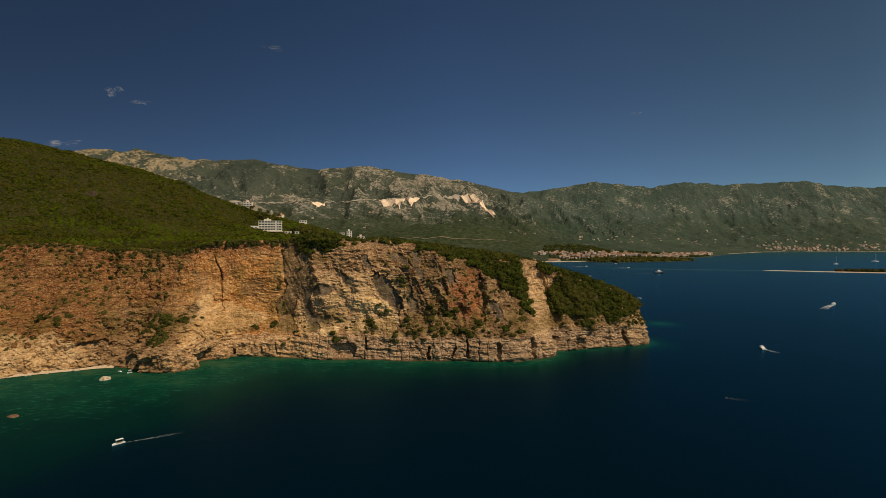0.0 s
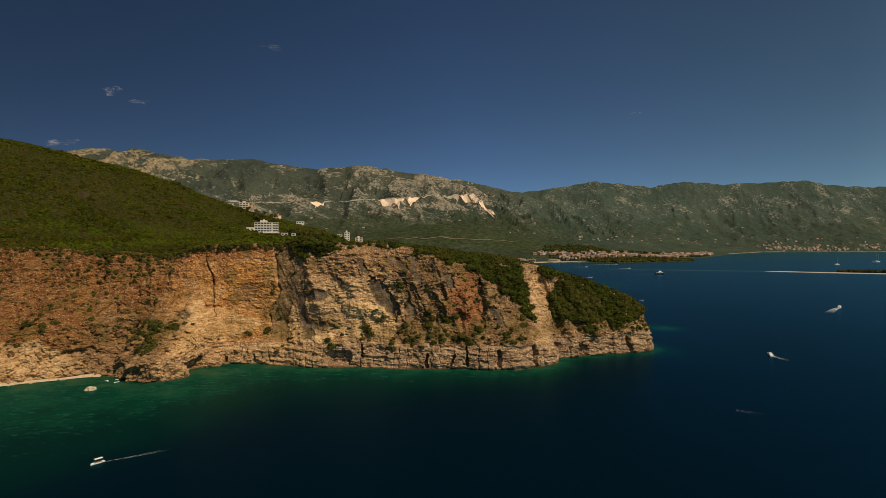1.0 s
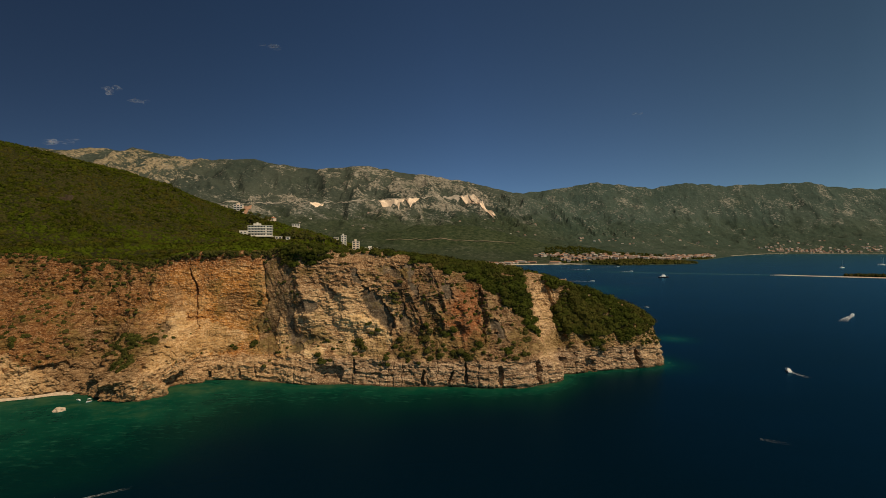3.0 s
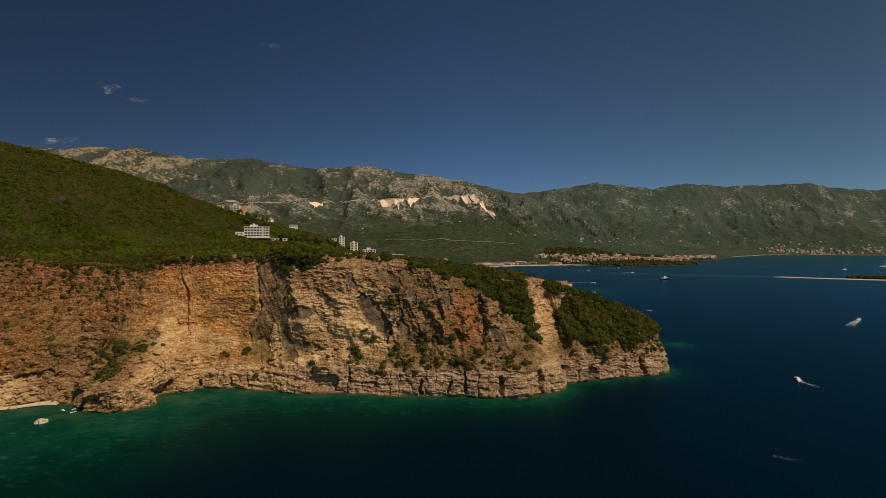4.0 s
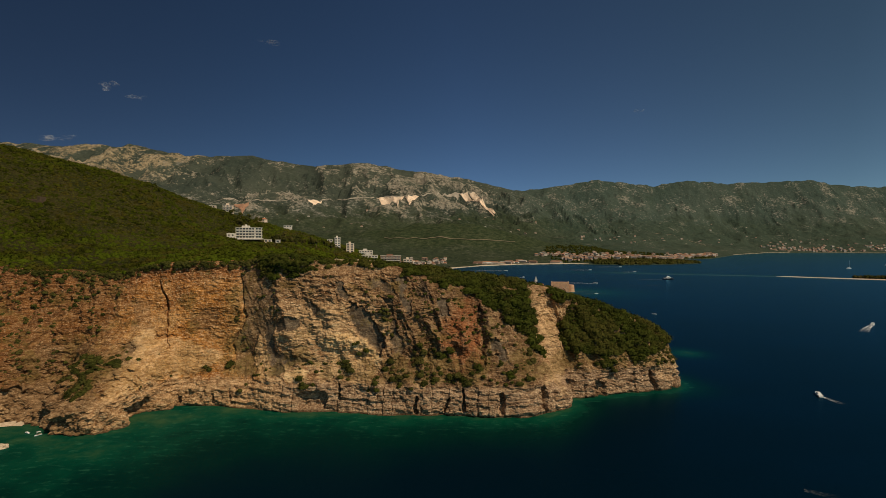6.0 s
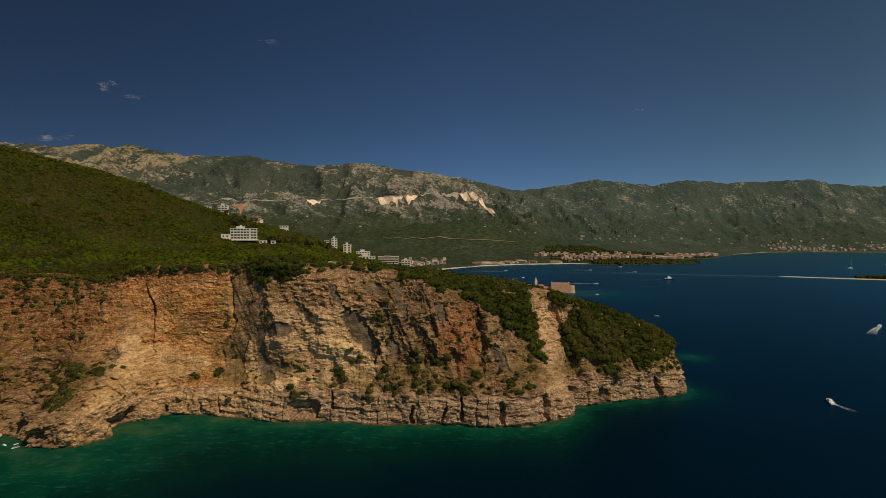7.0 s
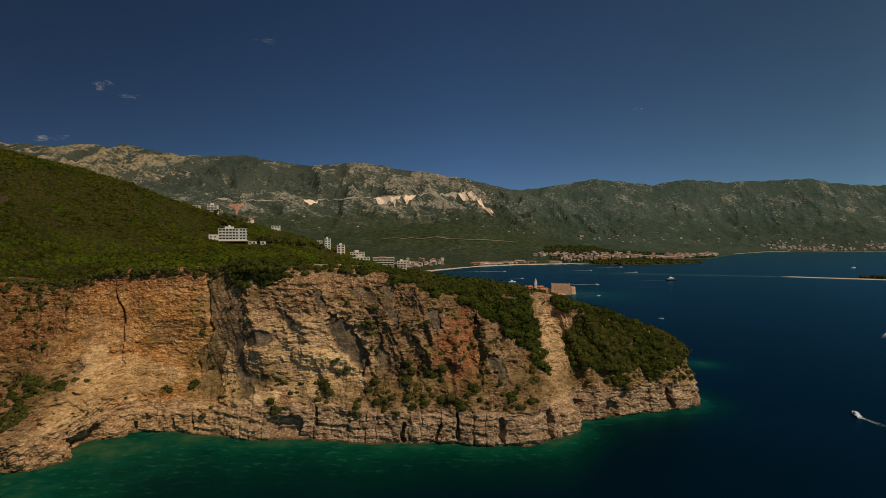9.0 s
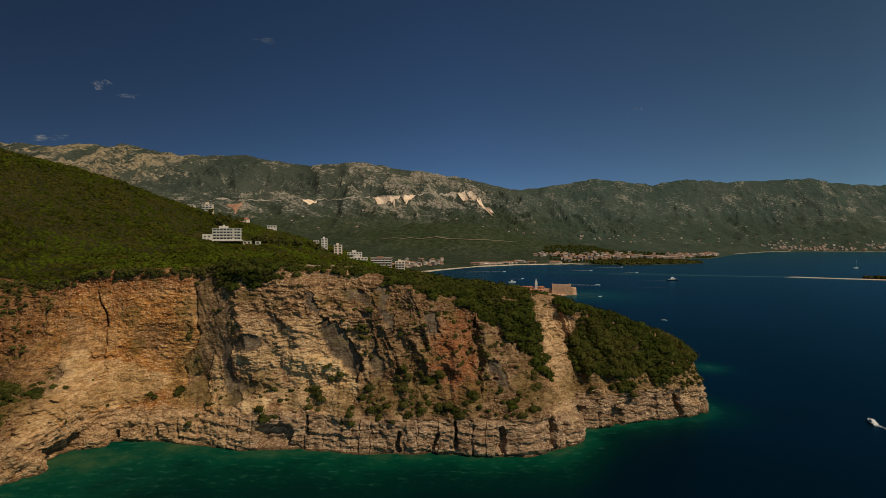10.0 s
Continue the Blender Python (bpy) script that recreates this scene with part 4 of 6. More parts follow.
def hill_scrub():
    x, y = scatter(-760, 60, 372, 860, 3.95, rng)
    keep = (x < -60 - 0.1 * (y - 372)) | (y > 420)
    seen = x > -60 - (y + 8) * 0.83          # past this the hill leaves every view
    keep &= seen
    open_ground = fbm(x / 45, y / 45, 0, 3, 61)
    keep &= rng.uniform(0, 1, len(x)) > 0.06 + 0.30 * smooth01(open_ground, 0.3, 0.9)
    x, y = x[keep], y[keep]
    keep = ~((x > -292) & (x < -212) & (y > 664) & (y < 712))
    keep &= ~((x > -100) & (x < -42) & (y < 406))
    x, y = x[keep], y[keep]
    r = (1.1 + 2.7 * rng.uniform(0, 1, len(x)) ** 2.2) * (1 + 0.3 * fbm(x / 40, y / 40, 0, 2, 63))
    for near, leaves, size in ((y < 540, 34, 0.20), (y >= 540, 10, 0.28)):
        me = scrub_mesh("hill_scrub", x[near], y[near], hill_z(x[near], y[near]) - 0.2, r[near], rng, MAT_LEAF_HILL, leaves, size)
        tagged(new("hill_scrub", me), "dense green maquis scrub covering the hillside", "scrub", kind="stuff")


def face_green(x, z):
    """Where bushes grow down over the seaward slope."""
    scree_w = np.interp(z, (4, 21, 36, 50, 62), (57, 52, 48, 44, 41))
    scree_e = np.interp(z, (10, 20, 36, 45, 51, 58), (80, 68, 62, 67, 70, 60))
    low_w = np.interp(x, (-112, -104, -92, -82, -60, -40, -16, 16, 30, 46, 52), (70, 68, 70, 75, 78, 76, 66, 57, 47, 33, 22))
    low_e = np.interp(x, (60, 81, 100, 118, 127, 136), (28, 18, 16, 20, 24, 27))
    west = (x < scree_w) & (z > low_w)
    return west | ((x > scree_e) & (z > low_e))


def headland_scrub():
    x, y = scatter(-112, 140, 366, 450, 2.9, rng)
    z = hill_z(x, y)
    keep = rng.uniform(0, 1, len(x)) > 0.1
    keep &= ~((x > 39) & (x < 66) & (y < 399))      # the scree gully stays open
    keep &= ~((x > -100) & (x < -42) & (y < 406) & (rng.uniform(0, 1, len(x)) < 0.95))      # bare earth along the brink
    keep &= (fbm(x / 11, y / 11, 0, 3, 153) > -0.55) | (x < 40)
    x, y, z = x[keep], y[keep], z[keep]
    # down the slope, on the rock itself
    nu, nv = SURF.shape[:2]
    pick = rng.integers(0, nu * nv, 90000)
    q = SURF.reshape(-1, 3)[pick]
    edge = 2.5 * fbm(q[:, 0] / 9, q[:, 2] / 9, 0, 3, 151)
    ok = face_green(q[:, 0] + edge, q[:, 2] + edge) & (fbm(q[:, 0] / 10, q[:, 2] / 7, 0, 3, 157) > 0.15 - 0.9 * smooth01(q[:, 2], 18, 30)) & (q[:, 1] < 440) & (q[:, 0] > -114)
    q = q[ok]
    cell = {}
    for k, p in enumerate(q):
        cell.setdefault((round(p[0] / 2.05), round(p[1] / 2.05), round(p[2] / 2.05)), k)
    q = q[list(cell.values())]
    x, y, z = np.concatenate([x, q[:, 0]]), np.concatenate([y, q[:, 1]]), np.concatenate([z, q[:, 2]])
    r = 1.2 + 2.6 * rng.uniform(0, 1, len(x)) ** 2.0
    me = scrub_mesh("headland_scrub", x, y, z - 0.2, r, rng, MAT_LEAF, 84, 0.155)
    tagged(new("headland_scrub", me), "thick green bushes over the top of the headland", "scrub", kind="stuff")


def brink_scrub():
    """The ragged fringe of bushes hanging over the western brink, and tufts down the wall."""
    k = rng.integers(0, len(BRINK), 5200)
    k = k[(BRINK[k, 0] < -100) & (BRINK[k, 0] > -330)]
    drop = np.abs(rng.normal(0, 1, len(k))) * (2.0 + 5 * np.clip(fbm(BRINK[k, 0] / 17, 0 * k, 0, 3, 161), 0, 1))
    row = np.clip(SURF.shape[1] - 14 - (drop * 2.4).astype(int), 0, SURF.shape[1] - 1)
    q = SURF[k, row]
    thin = rng.uniform(0, 1, len(q)) < 0.16
    q = q[thin]
    r = rng.uniform(0.9, 2.0, len(q))
    me = scrub_mesh("brink_scrub", q[:, 0], q[:, 1], q[:, 2] - 0.2, r, rng, MAT_LEAF_DARK, 48, 0.30)
    tagged(new("brink_scrub", me), "dark bushes overhanging the edge of the cliff", "scrub", kind="stuff")
    pick = rng.integers(0, SURF.shape[0] * SURF.shape[1], 40000)
    q = SURF.reshape(-1, 3)[pick]
    dens = fbm(q[:, 0] / 22, q[:, 2] / 14, 0, 3, 171) - 2.0 * (ROCK_AND_SHADE["grey"].ravel()[pick] > 0.8)
    dens = dens + 1.0 * smooth01(-q[:, 0], 176, 196) + 0.35 * smooth01(q[:, 0], -105, -60) + 0.9 * smooth01(q[:, 0], -45, -25) * smooth01(q[:, 2], 30, 52) + 0.25 * smooth01(q[:, 0], -40, -20) - 0.9 * ((q[:, 0] > -176) & (q[:, 0] < -128)) - 2.0 * ((q[:, 0] > 42) & (q[:, 0] < 70) & (q[:, 2] > 14)) - 0.6 * ((q[:, 0] > -100) & (q[:, 0] < -56) & (q[:, 2] > 26))
    ok = (q[:, 2] > 15) & (q[:, 2] < 74) & (q[:, 1] < 415) & (q[:, 0] > -330) & (rng.uniform(0, 1, len(q)) < 0.105 * smooth01(dens, 0.0, 0.9))
    q = q[ok]
    r = 0.5 + 1.3 * rng.uniform(0, 1, len(q)) ** 1.8
    me = scrub_mesh("cliff_tufts", q[:, 0], q[:, 1] - 0.2, q[:, 2] - 0.3, r, rng, MAT_LEAF_DARK, 22, 0.30)
    tagged(new("cliff_tufts", me), "small dark tufts growing from cracks in the cliff", "scrub", kind="stuff")


hill_scrub()
headland_scrub()
brink_scrub()


# ---- plain materials of built things ----
def plain(name, a, b, scale=0.6, roughness=0.8, specular=0.3, metallic=0.0):
    n = Nodes(name, roughness, specular)
    n.b.inputs["Metallic"].default_value = metallic
    c = n.mix(n.step(n.noise(scale, 5, 0.65), 0.35, 0.7), a, b)
    n.bump(n.noise(scale * 6, 4, 0.6), 0.25, 0.03)
    return n.color(c)


def random_plain(name, colors, roughness=0.85):
    """One of a few plain colours for each object."""
    n = Nodes(name, roughness, 0.2)
    info = n.node("ObjectInfo")
    ramp = n.node("ValToRGB")
    ramp.color_ramp.interpolation = "CONSTANT"
    el = ramp.color_ramp.elements
    while len(el) < len(colors):
        el.new(0.5)
    for k, c in enumerate(colors):
        el[k].position, el[k].color = k / len(colors), (*c, 1)
    n.link(info.outputs["Random"], ramp.inputs[0])
    stain = n.mix(n.step(n.noise(0.5, 5, 0.7), 0.5, 0.75, 0, 0.35), ramp.outputs[0], (0.25, 0.2, 0.15))
    return n.color(stain)


MAT_WHITE = plain("white_plaster", (0.66, 0.61, 0.53), (0.52, 0.47, 0.40))
MAT_CREAM = plain("cream_plaster", (0.72, 0.58, 0.44), (0.60, 0.46, 0.34))
MAT_BROWN = plain("brown_facade", (0.24, 0.12, 0.075), (0.17, 0.085, 0.055))
MAT_CONC = plain("weathered_concrete", (0.42, 0.40, 0.36), (0.30, 0.28, 0.25))
MAT_TILE = plain("terracotta_roof_tiles", (0.50, 0.19, 0.09), (0.36, 0.13, 0.06), 1.2)
MAT_STONE = plain("fort_stone", (0.54, 0.33, 0.20), (0.38, 0.23, 0.135), 0.25)
MAT_BOULDER = plain("boulder_limestone", (0.52, 0.42, 0.30), (0.33, 0.25, 0.17), 0.9, 0.9, 0.15)
MAT_SAND = plain("pale_beach_sand", (0.54, 0.46, 0.35), (0.42, 0.34, 0.25), 0.05)
MAT_SPIT = plain("pale_spit_sand", (0.52, 0.42, 0.33), (0.42, 0.25, 0.18), 0.02)
MAT_SCAR = plain("fresh_quarry_rock", (0.84, 0.67, 0.50), (0.64, 0.47, 0.33), 0.03)
MAT_ROAD = plain("pale_road_cutting", (0.36, 0.31, 0.25), (0.20, 0.18, 0.14), 0.02)
MAT_PEBBLE = plain("cove_pebbles", (0.60, 0.48, 0.34), (0.42, 0.32, 0.21), 0.8)
MAT_TRACK = plain("dusty_track", (0.22, 0.17, 0.11), (0.14, 0.12, 0.08), 0.02)
MAT_REDSCAR = plain("red_earth_bank", (0.36, 0.20, 0.12), (0.26, 0.15, 0.09), 0.03)
MAT_REEF = plain("wet_reddish_rock", (0.12, 0.06, 0.035), (0.20, 0.12, 0.07), 0.9, 0.5)
MAT_OLDWALL = plain("mossy_old_wall", (0.085, 0.055, 0.03), (0.05, 0.035, 0.02), 0.5)
MAT_GLASS = plain("dark_window_glass", (0.03, 0.035, 0.04), (0.05, 0.055, 0.06), 2.0, 0.12, 0.6)
MAT_HULL = plain("white_boat_gelcoat", (0.85, 0.85, 0.83), (0.78, 0.78, 0.76), 1.0, 0.25, 0.5)
MAT_NAVY = plain("dark_hull_paint", (0.02, 0.03, 0.05), (0.03, 0.04, 0.06), 1.0, 0.25, 0.5)
MAT_CANVAS = plain("white_boat_canvas", (0.82, 0.80, 0.76), (0.74, 0.72, 0.68), 1.0)
MAT_METAL = plain("boat_rail_metal", (0.55, 0.55, 0.55), (0.45, 0.45, 0.45), 2.0, 0.3, 0.5, 0.9)
MAT_TEAK = plain("boat_deck_teak", (0.35, 0.22, 0.12), (0.27, 0.16, 0.09), 3.0)
MAT_TOWN_WALL = random_plain("town_walls", [(0.58, 0.51, 0.43), (0.66, 0.61, 0.54), (0.52, 0.34, 0.24), (0.32, 0.25, 0.20), (0.56, 0.42, 0.31), (0.28, 0.19, 0.14)])
MAT_TOWN_ROOF = random_plain("town_roofs", [(0.34, 0.17, 0.10), (0.26, 0.14, 0.09), (0.34, 0.22, 0.15), (0.36, 0.33, 0.29)])
MAT_BARK = plain("grey_brown_bark", (0.16, 0.11, 0.07), (0.10, 0.07, 0.045), 4.0)


def island_plain(name, a, b, c2):
    n = Nodes(name, 0.85, 0.2)
    n.pos()
    c = n.mix(n.step(n.island(), 0.3, 0.4), a, b)
    c = n.mix(n.step(n.island(), 0.68, 0.76), c, c2)
    return n.color(c)


MAT_REST_WALL = island_plain("distant_walls", (0.52, 0.45, 0.38), (0.42, 0.31, 0.24), (0.28, 0.22, 0.18))
MAT_REST_ROOF = island_plain("distant_roofs", (0.32, 0.18, 0.11), (0.24, 0.14, 0.09), (0.34, 0.31, 0.27))


def foam_material():
    n = Nodes("wake_foam", 0.8, 0.2)
    k = n.noise(0.55, 6, 0.75, n.stretch(1, 1, 1))
    n.link(n.math("MULTIPLY", n.step(k, 0.42, 0.62), n.attr("foam")), n.b.inputs["Alpha"])
    return n.color((0.78, 0.82, 0.84))


def cloud_material():
    n = Nodes("thin_cloud", 1.0, 0.0)
    k = n.noise(0.012, 6, 0.7)
    n.link(n.step(k, 0.42, 0.72, 0.0, 0.13), n.b.inputs["Alpha"])
    return n.color((0.8, 0.8, 0.8))


MAT_FOAM, MAT_CLOUD = foam_material(), cloud_material()


def thing(name, m, label, category, group=""):
    ob = new(name)
    ob.matrix_basis = m
    return tagged(ob, label, category, group)


# ---- buildings on the hill ----
def window_mesh(w, h, frame_mat=MAT_WHITE):
    """A window: the frame stands proud of the wall, the pane sits back in it. Faces -y, origin at its middle."""
    bm = bmesh.new()
    t = 0.12
    for x0, x1, z0, z1 in ((-w / 2 - t, w / 2 + t, h / 2, h / 2 + t), (-w / 2 - t, w / 2 + t, -h / 2 - t, -h / 2), (-w / 2 - t, -w / 2, -h / 2, h / 2), (w / 2, w / 2 + t, -h / 2, h / 2)):
        box(bm, x0, x1, -0.14, 0.05, z0, z1)
    fm = bpy.data.meshes.new("window")
    bm.to_mesh(fm)
    bm.free()
    fm.materials.append(frame_mat)
    bm = bmesh.new()
    box(bm, -w / 2, w / 2, -0.05, 0.04, -h / 2, h / 2)
    box(bm, -0.05, 0.05, -0.09, -0.05, -h / 2, h / 2)
    pm = bpy.data.meshes.new("pane")
    bm.to_mesh(pm)
    bm.free()
    pm.materials.append(MAT_GLASS)
    return fm, pm


WINDOWS = {}


def add_window(parent, x, y, z, w, h, turn=0.0):
    key = (w, h)
    if key not in WINDOWS:
        WINDOWS[key] = window_mesh(w, h)
    fm, pm = WINDOWS[key]
    f = new("window", fm)
    f.parent = parent
    f.matrix_basis = pose(x, y, z, 0, 0, turn)
    p = new("pane", pm)
    p.parent = f


def block(parent, name, x0, x1, y0, y1, z0, z1, mat, label="", bevel=0.0):
    bm = bmesh.new()
    box(bm, x0, x1, y0, y1, z0, z1, bevel)
    return part(name, bm, mat, parent, label)


def apartment_block(m, w, d, storeys, bays, wall, label, balconies=True, roof_hut=True, side=2):
    """A flat-roofed block. Its front faces -y; origin at the middle of the front's foot."""
    b = thing("apartment_building", m, label, "building")
    sh = 3.0
    h = storeys * sh
    block(b, "wall", -w / 2, w / 2, 0, d, -6, h, wall, bevel=0.08)
    block(b, "roof", -w / 2 - 0.4, w / 2 + 0.4, -0.4, d + 0.4, h, h + 0.35, MAT_WHITE, "pale flat roof slab", 0.06)
    if roof_hut:
        block(b, "roof_hut", -w * 0.2, w * 0.1, d * 0.3, d * 0.6, h + 0.35, h + 2.6, wall)
    bw = w / bays
    for f in range(storeys):
        z = f * sh + 1.55
        for k in range(bays):
            x = -w / 2 + (k + 0.5) * bw
            add_window(b, x, -0.02, z, round(bw * 0.55, 1), 1.7)
        if balconies and f:
            bal = block(b, "balcony", -w / 2 + 0.5, w / 2 - 0.5, -1.5, 0.0, f * sh - 0.12, f * sh + 0.1, MAT_WHITE)
            block(bal, "railing", -w / 2 + 0.5, w / 2 - 0.5, -1.5, -1.42, f * sh + 0.1, f * sh + 0.95, MAT_WHITE)
        for k in range(side):
            for sx, turn in ((-1, -90), (1, 90)):
                add_window(b, sx * (w / 2 + 0.02), d * (k + 0.5) / side, z, 1.2, 1.5, turn)
    return b


def terrace_hotel(m):
    """The white four-storey hotel: open floors with slabs, piers and railings, a low wing and a roof room."""
    b = thing("hotel", m, "white four-storey hotel with open balconies on the hillside", "building")
    w, d, sh, n = 28.5, 14.0, 3.2, 4
    block(b, "wall", -w / 2 + 0.6, w / 2 - 0.6, 1.8, d, -1.5, n * sh - 0.1, MAT_WHITE)
    block(b, "plinth", -w / 2 - 0.2, w / 2 + 1, -1.2, d, -1.4, -0.4, MAT_WHITE, "white retaining wall")
    for f in range(n + 1):
        block(b, "floor_slab", -w / 2 - 0.3, w / 2 + 0.3, -0.6, d, f * sh - 0.4, f * sh, MAT_WHITE)
    for k in range(9):
        x = -w / 2 + k * w / 8
        wide = 1.1 if k == 6 else 0.28
        block(b, "pier", x - wide, x + wide, -0.2, 0.35, 0, n * sh - 0.4, MAT_WHITE)
    for f in range(n):
        for k in range(8):
            x = -w / 2 + (k + 0.5) * w / 8
            add_window(b, x, 1.78, f * sh + 1.35, 3.0, 2.2)
        block(b, "railing", -w / 2, w / 2, -0.5, -0.42, f * sh, f * sh + 0.75, MAT_WHITE, "white balcony railing")
        for k in range(3):
            add_window(b, w / 2 - 0.58, d * (k + 0.7) / 3.4, f * sh + 1.4, 1.6, 1.7, 90)
    block(b, "roof_room", -w * 0.28, w * 0.02, 2, 9, n * sh, n * sh + 2.2, MAT_WHITE)
    block(b, "chimney", -w * 0.16, -w * 0.09, 4, 7, n * sh + 2.2, n * sh + 3.6, MAT_WHITE)
    wing = block(b, "wing", -w / 2 - 9.5, -w / 2 - 0.4, -4.5, d - 3, -2, 6.0, MAT_WHITE, "low white side wing")
    for k in range(2):
        add_window(wing, -w / 2 - 7 + 4.2 * k, -4.52, 3.6, 1.6, 1.6)
    return b


def gable_house_mesh(w, d, h, roof_h, over=0.5):
    bw = bmesh.new()
    box(bw, -w / 2, w / 2, 0, d, -4, h)
    br = bmesh.new()
    x0, x1, y0, y1 = -w / 2 - over, w / 2 + over, -over, d + over
    pts = [(x0, y0, h), (x1, y0, h), (x1, y1, h), (x0, y1, h), (x0 + d * 0.3, (y0 + y1) / 2, h + roof_h), (x1 - d * 0.3, (y0 + y1) / 2, h + roof_h)]
    v = [br.verts.new(p) for p in pts]
    for f in ((0, 1, 5, 4), (1, 2, 5), (2, 3, 4, 5), (3, 0, 4), (3, 2, 1, 0)):
        br.faces.new([v[i] for i in f])
    return bw, br


def tiled_house(m, w, d, storeys, label, wall=None, roof=None, group="", bays=3, chimney=True):
    """A rendered house with a hipped tile roof. Front faces -y."""
    b = thing("house", m, label, "house", group)
    h = storeys * 2.9
    bw, br = gable_house_mesh(w, d, h, d * 0.22)
    part("wall", bw, wall or MAT_TOWN_WALL, b)
    r = part("roof", br, roof or MAT_TOWN_ROOF, b)
    if chimney:
        block(r, "chimney", w * 0.2, w * 0.2 + 0.8, d * 0.6, d * 0.6 + 0.8, h + 0.5, h + d * 0.22 + 1.0, MAT_CREAM)
    for f in range(storeys):
        for k in range(bays):
            add_window(b, -w / 2 + (k + 0.5) * w / bays, -0.02, f * 2.9 + 1.5, 1.4, 1.6)
    return b


def on_hill(x, y):
    return float(hill_z(np.array([x]), np.array([y]))[0])


def hill_buildings():
    terrace_hotel(pose(-249, 687, 91.6, 0, 0, 14))
    apartment_block(pose(-348, 796, 131, 0, 0, 12), 15, 10, 2, 4, MAT_CREAM, "low cream villa with a flat roof on the ridge", False, False)
    apartment_block(pose(-324, 800, 126, 0, 0, 12), 13, 9, 4, 3, MAT_CREAM, "narrow cream apartment tower on the ridge", True, True)
    tiled_house(pose(-277, 800, 112.5, 0, 0, -10), 11, 8, 2, "small house with a red tiled roof among trees", MAT_CREAM, MAT_TILE)
    apartment_block(pose(-243, 812, 107, 0, 0, 12), 11, 7, 1, 3, MAT_WHITE, "low white house with a flat roof in the scrub", False, False)
    apartment_block(pose(-165, 782, 77.5, 0, 0, 18), 7.5, 9, 5, 2, MAT_WHITE, "slim white apartment tower below the hill", False, True, 3)
    apartment_block(pose(-178, 792, 84, 0, 0, 18), 7, 7, 2, 2, MAT_WHITE, "small white house beside the slim tower", False, False)
    apartment_block(pose(-147, 778, 72.5, 0, 0, 10), 10, 9, 4, 2, MAT_CREAM, "pinkish cream apartment house on the slope", False, True)
    apartment_block(pose(-120, 766, 57, 0, 0, 8), 24, 12, 4, 6, MAT_WHITE, "white stepped apartment block with balconies")
    apartment_block(pose(-127, 784, 63, 0, 0, 8), 18, 10, 4, 5, MAT_WHITE, "upper white apartment block with a roof terrace")
    apartment_block(pose(-92, 776, 53, 0, 0, 6), 27, 12, 5, 6, MAT_BROWN, "brown apartment block with white balcony slabs")
    apartment_block(pose(-70, 790, 51, 0, 0, 6), 12, 10, 4, 3, MAT_CREAM, "cream apartment block beside the brown one")
    apartment_block(pose(-222, 676, on_hill(-222, 676) + 0.4, 0, 0, 14), 8, 5, 1, 2, MAT_CREAM, "small cream garden house beside the hotel", False, False)
    apartment_block(pose(-211, 678, on_hill(-211, 678) + 0.4, 0, 0, 14), 5, 4, 1, 1, MAT_WHITE, "tiny white hut on the hotel terrace", False, False)
    ruin = thing("stone_ruin", pose(-377, 524, on_hill(-377, 524)), "roofless stone ruin half hidden in the scrub", "ruin")
    for k, (x0, x1, y0, y1, h) in enumerate(((-9, -7.5, 0, 7, 3.2), (-7.5, 4, 0, 1.2, 2.6), (4, 9, 0, 6, 5.5), (-7.5, 4, 6, 7, 3.0))):
        block(ruin, "wall", x0 * 0.7, x1 * 0.7, y0, y1, -2, h * 0.8, MAT_OLDWALL, bevel=0.25)


hill_buildings()


# ---- dark trees on the ridge below the hotel and between the houses ----
def tree_kind(seed):
    rg = np.random.default_rng(seed)
    lobes = []
    for k in range(7):
        c = clump_template(rg, 46, 0.2) * rg.uniform(0.42, 0.62)
        a, high = rg.uniform(0, 6.28), rg.uniform(0.75, 1.9)
        lobes.append(c + np.array([0.5 * math.cos(a), 0.5 * math.sin(a), high]))
    v = np.concatenate(lobes).reshape(-1, 3)
    crown = raw_mesh("crown", v, np.arange(len(v)).reshape(-1, 4), MAT_LEAF_DARK, False)
    bm = bmesh.new()
    bmesh.ops.create_cone(bm, segments=7, radius1=0.12, radius2=0.05, depth=1.9, matrix=Matrix.Translation((0, 0, 0.75)))
    for k in range(4):
        tip = Vector((0.5 * math.cos(k * 1.57 + seed), 0.5 * math.sin(k * 1.57 + seed), 0.55))
        bmesh.ops.create_cone(bm, segments=5, radius1=0.05, radius2=0.02, depth=tip.length, matrix=Matrix.Translation(Vector((0, 0, 0.75)) + tip / 2) @ tip.to_track_quat("Z", "Y").to_matrix().to_4x4())
    trunk = bpy.data.meshes.new("trunk")
    bm.to_mesh(trunk)
    bm.free()
    trunk.materials.append(MAT_BARK)
    return crown, trunk


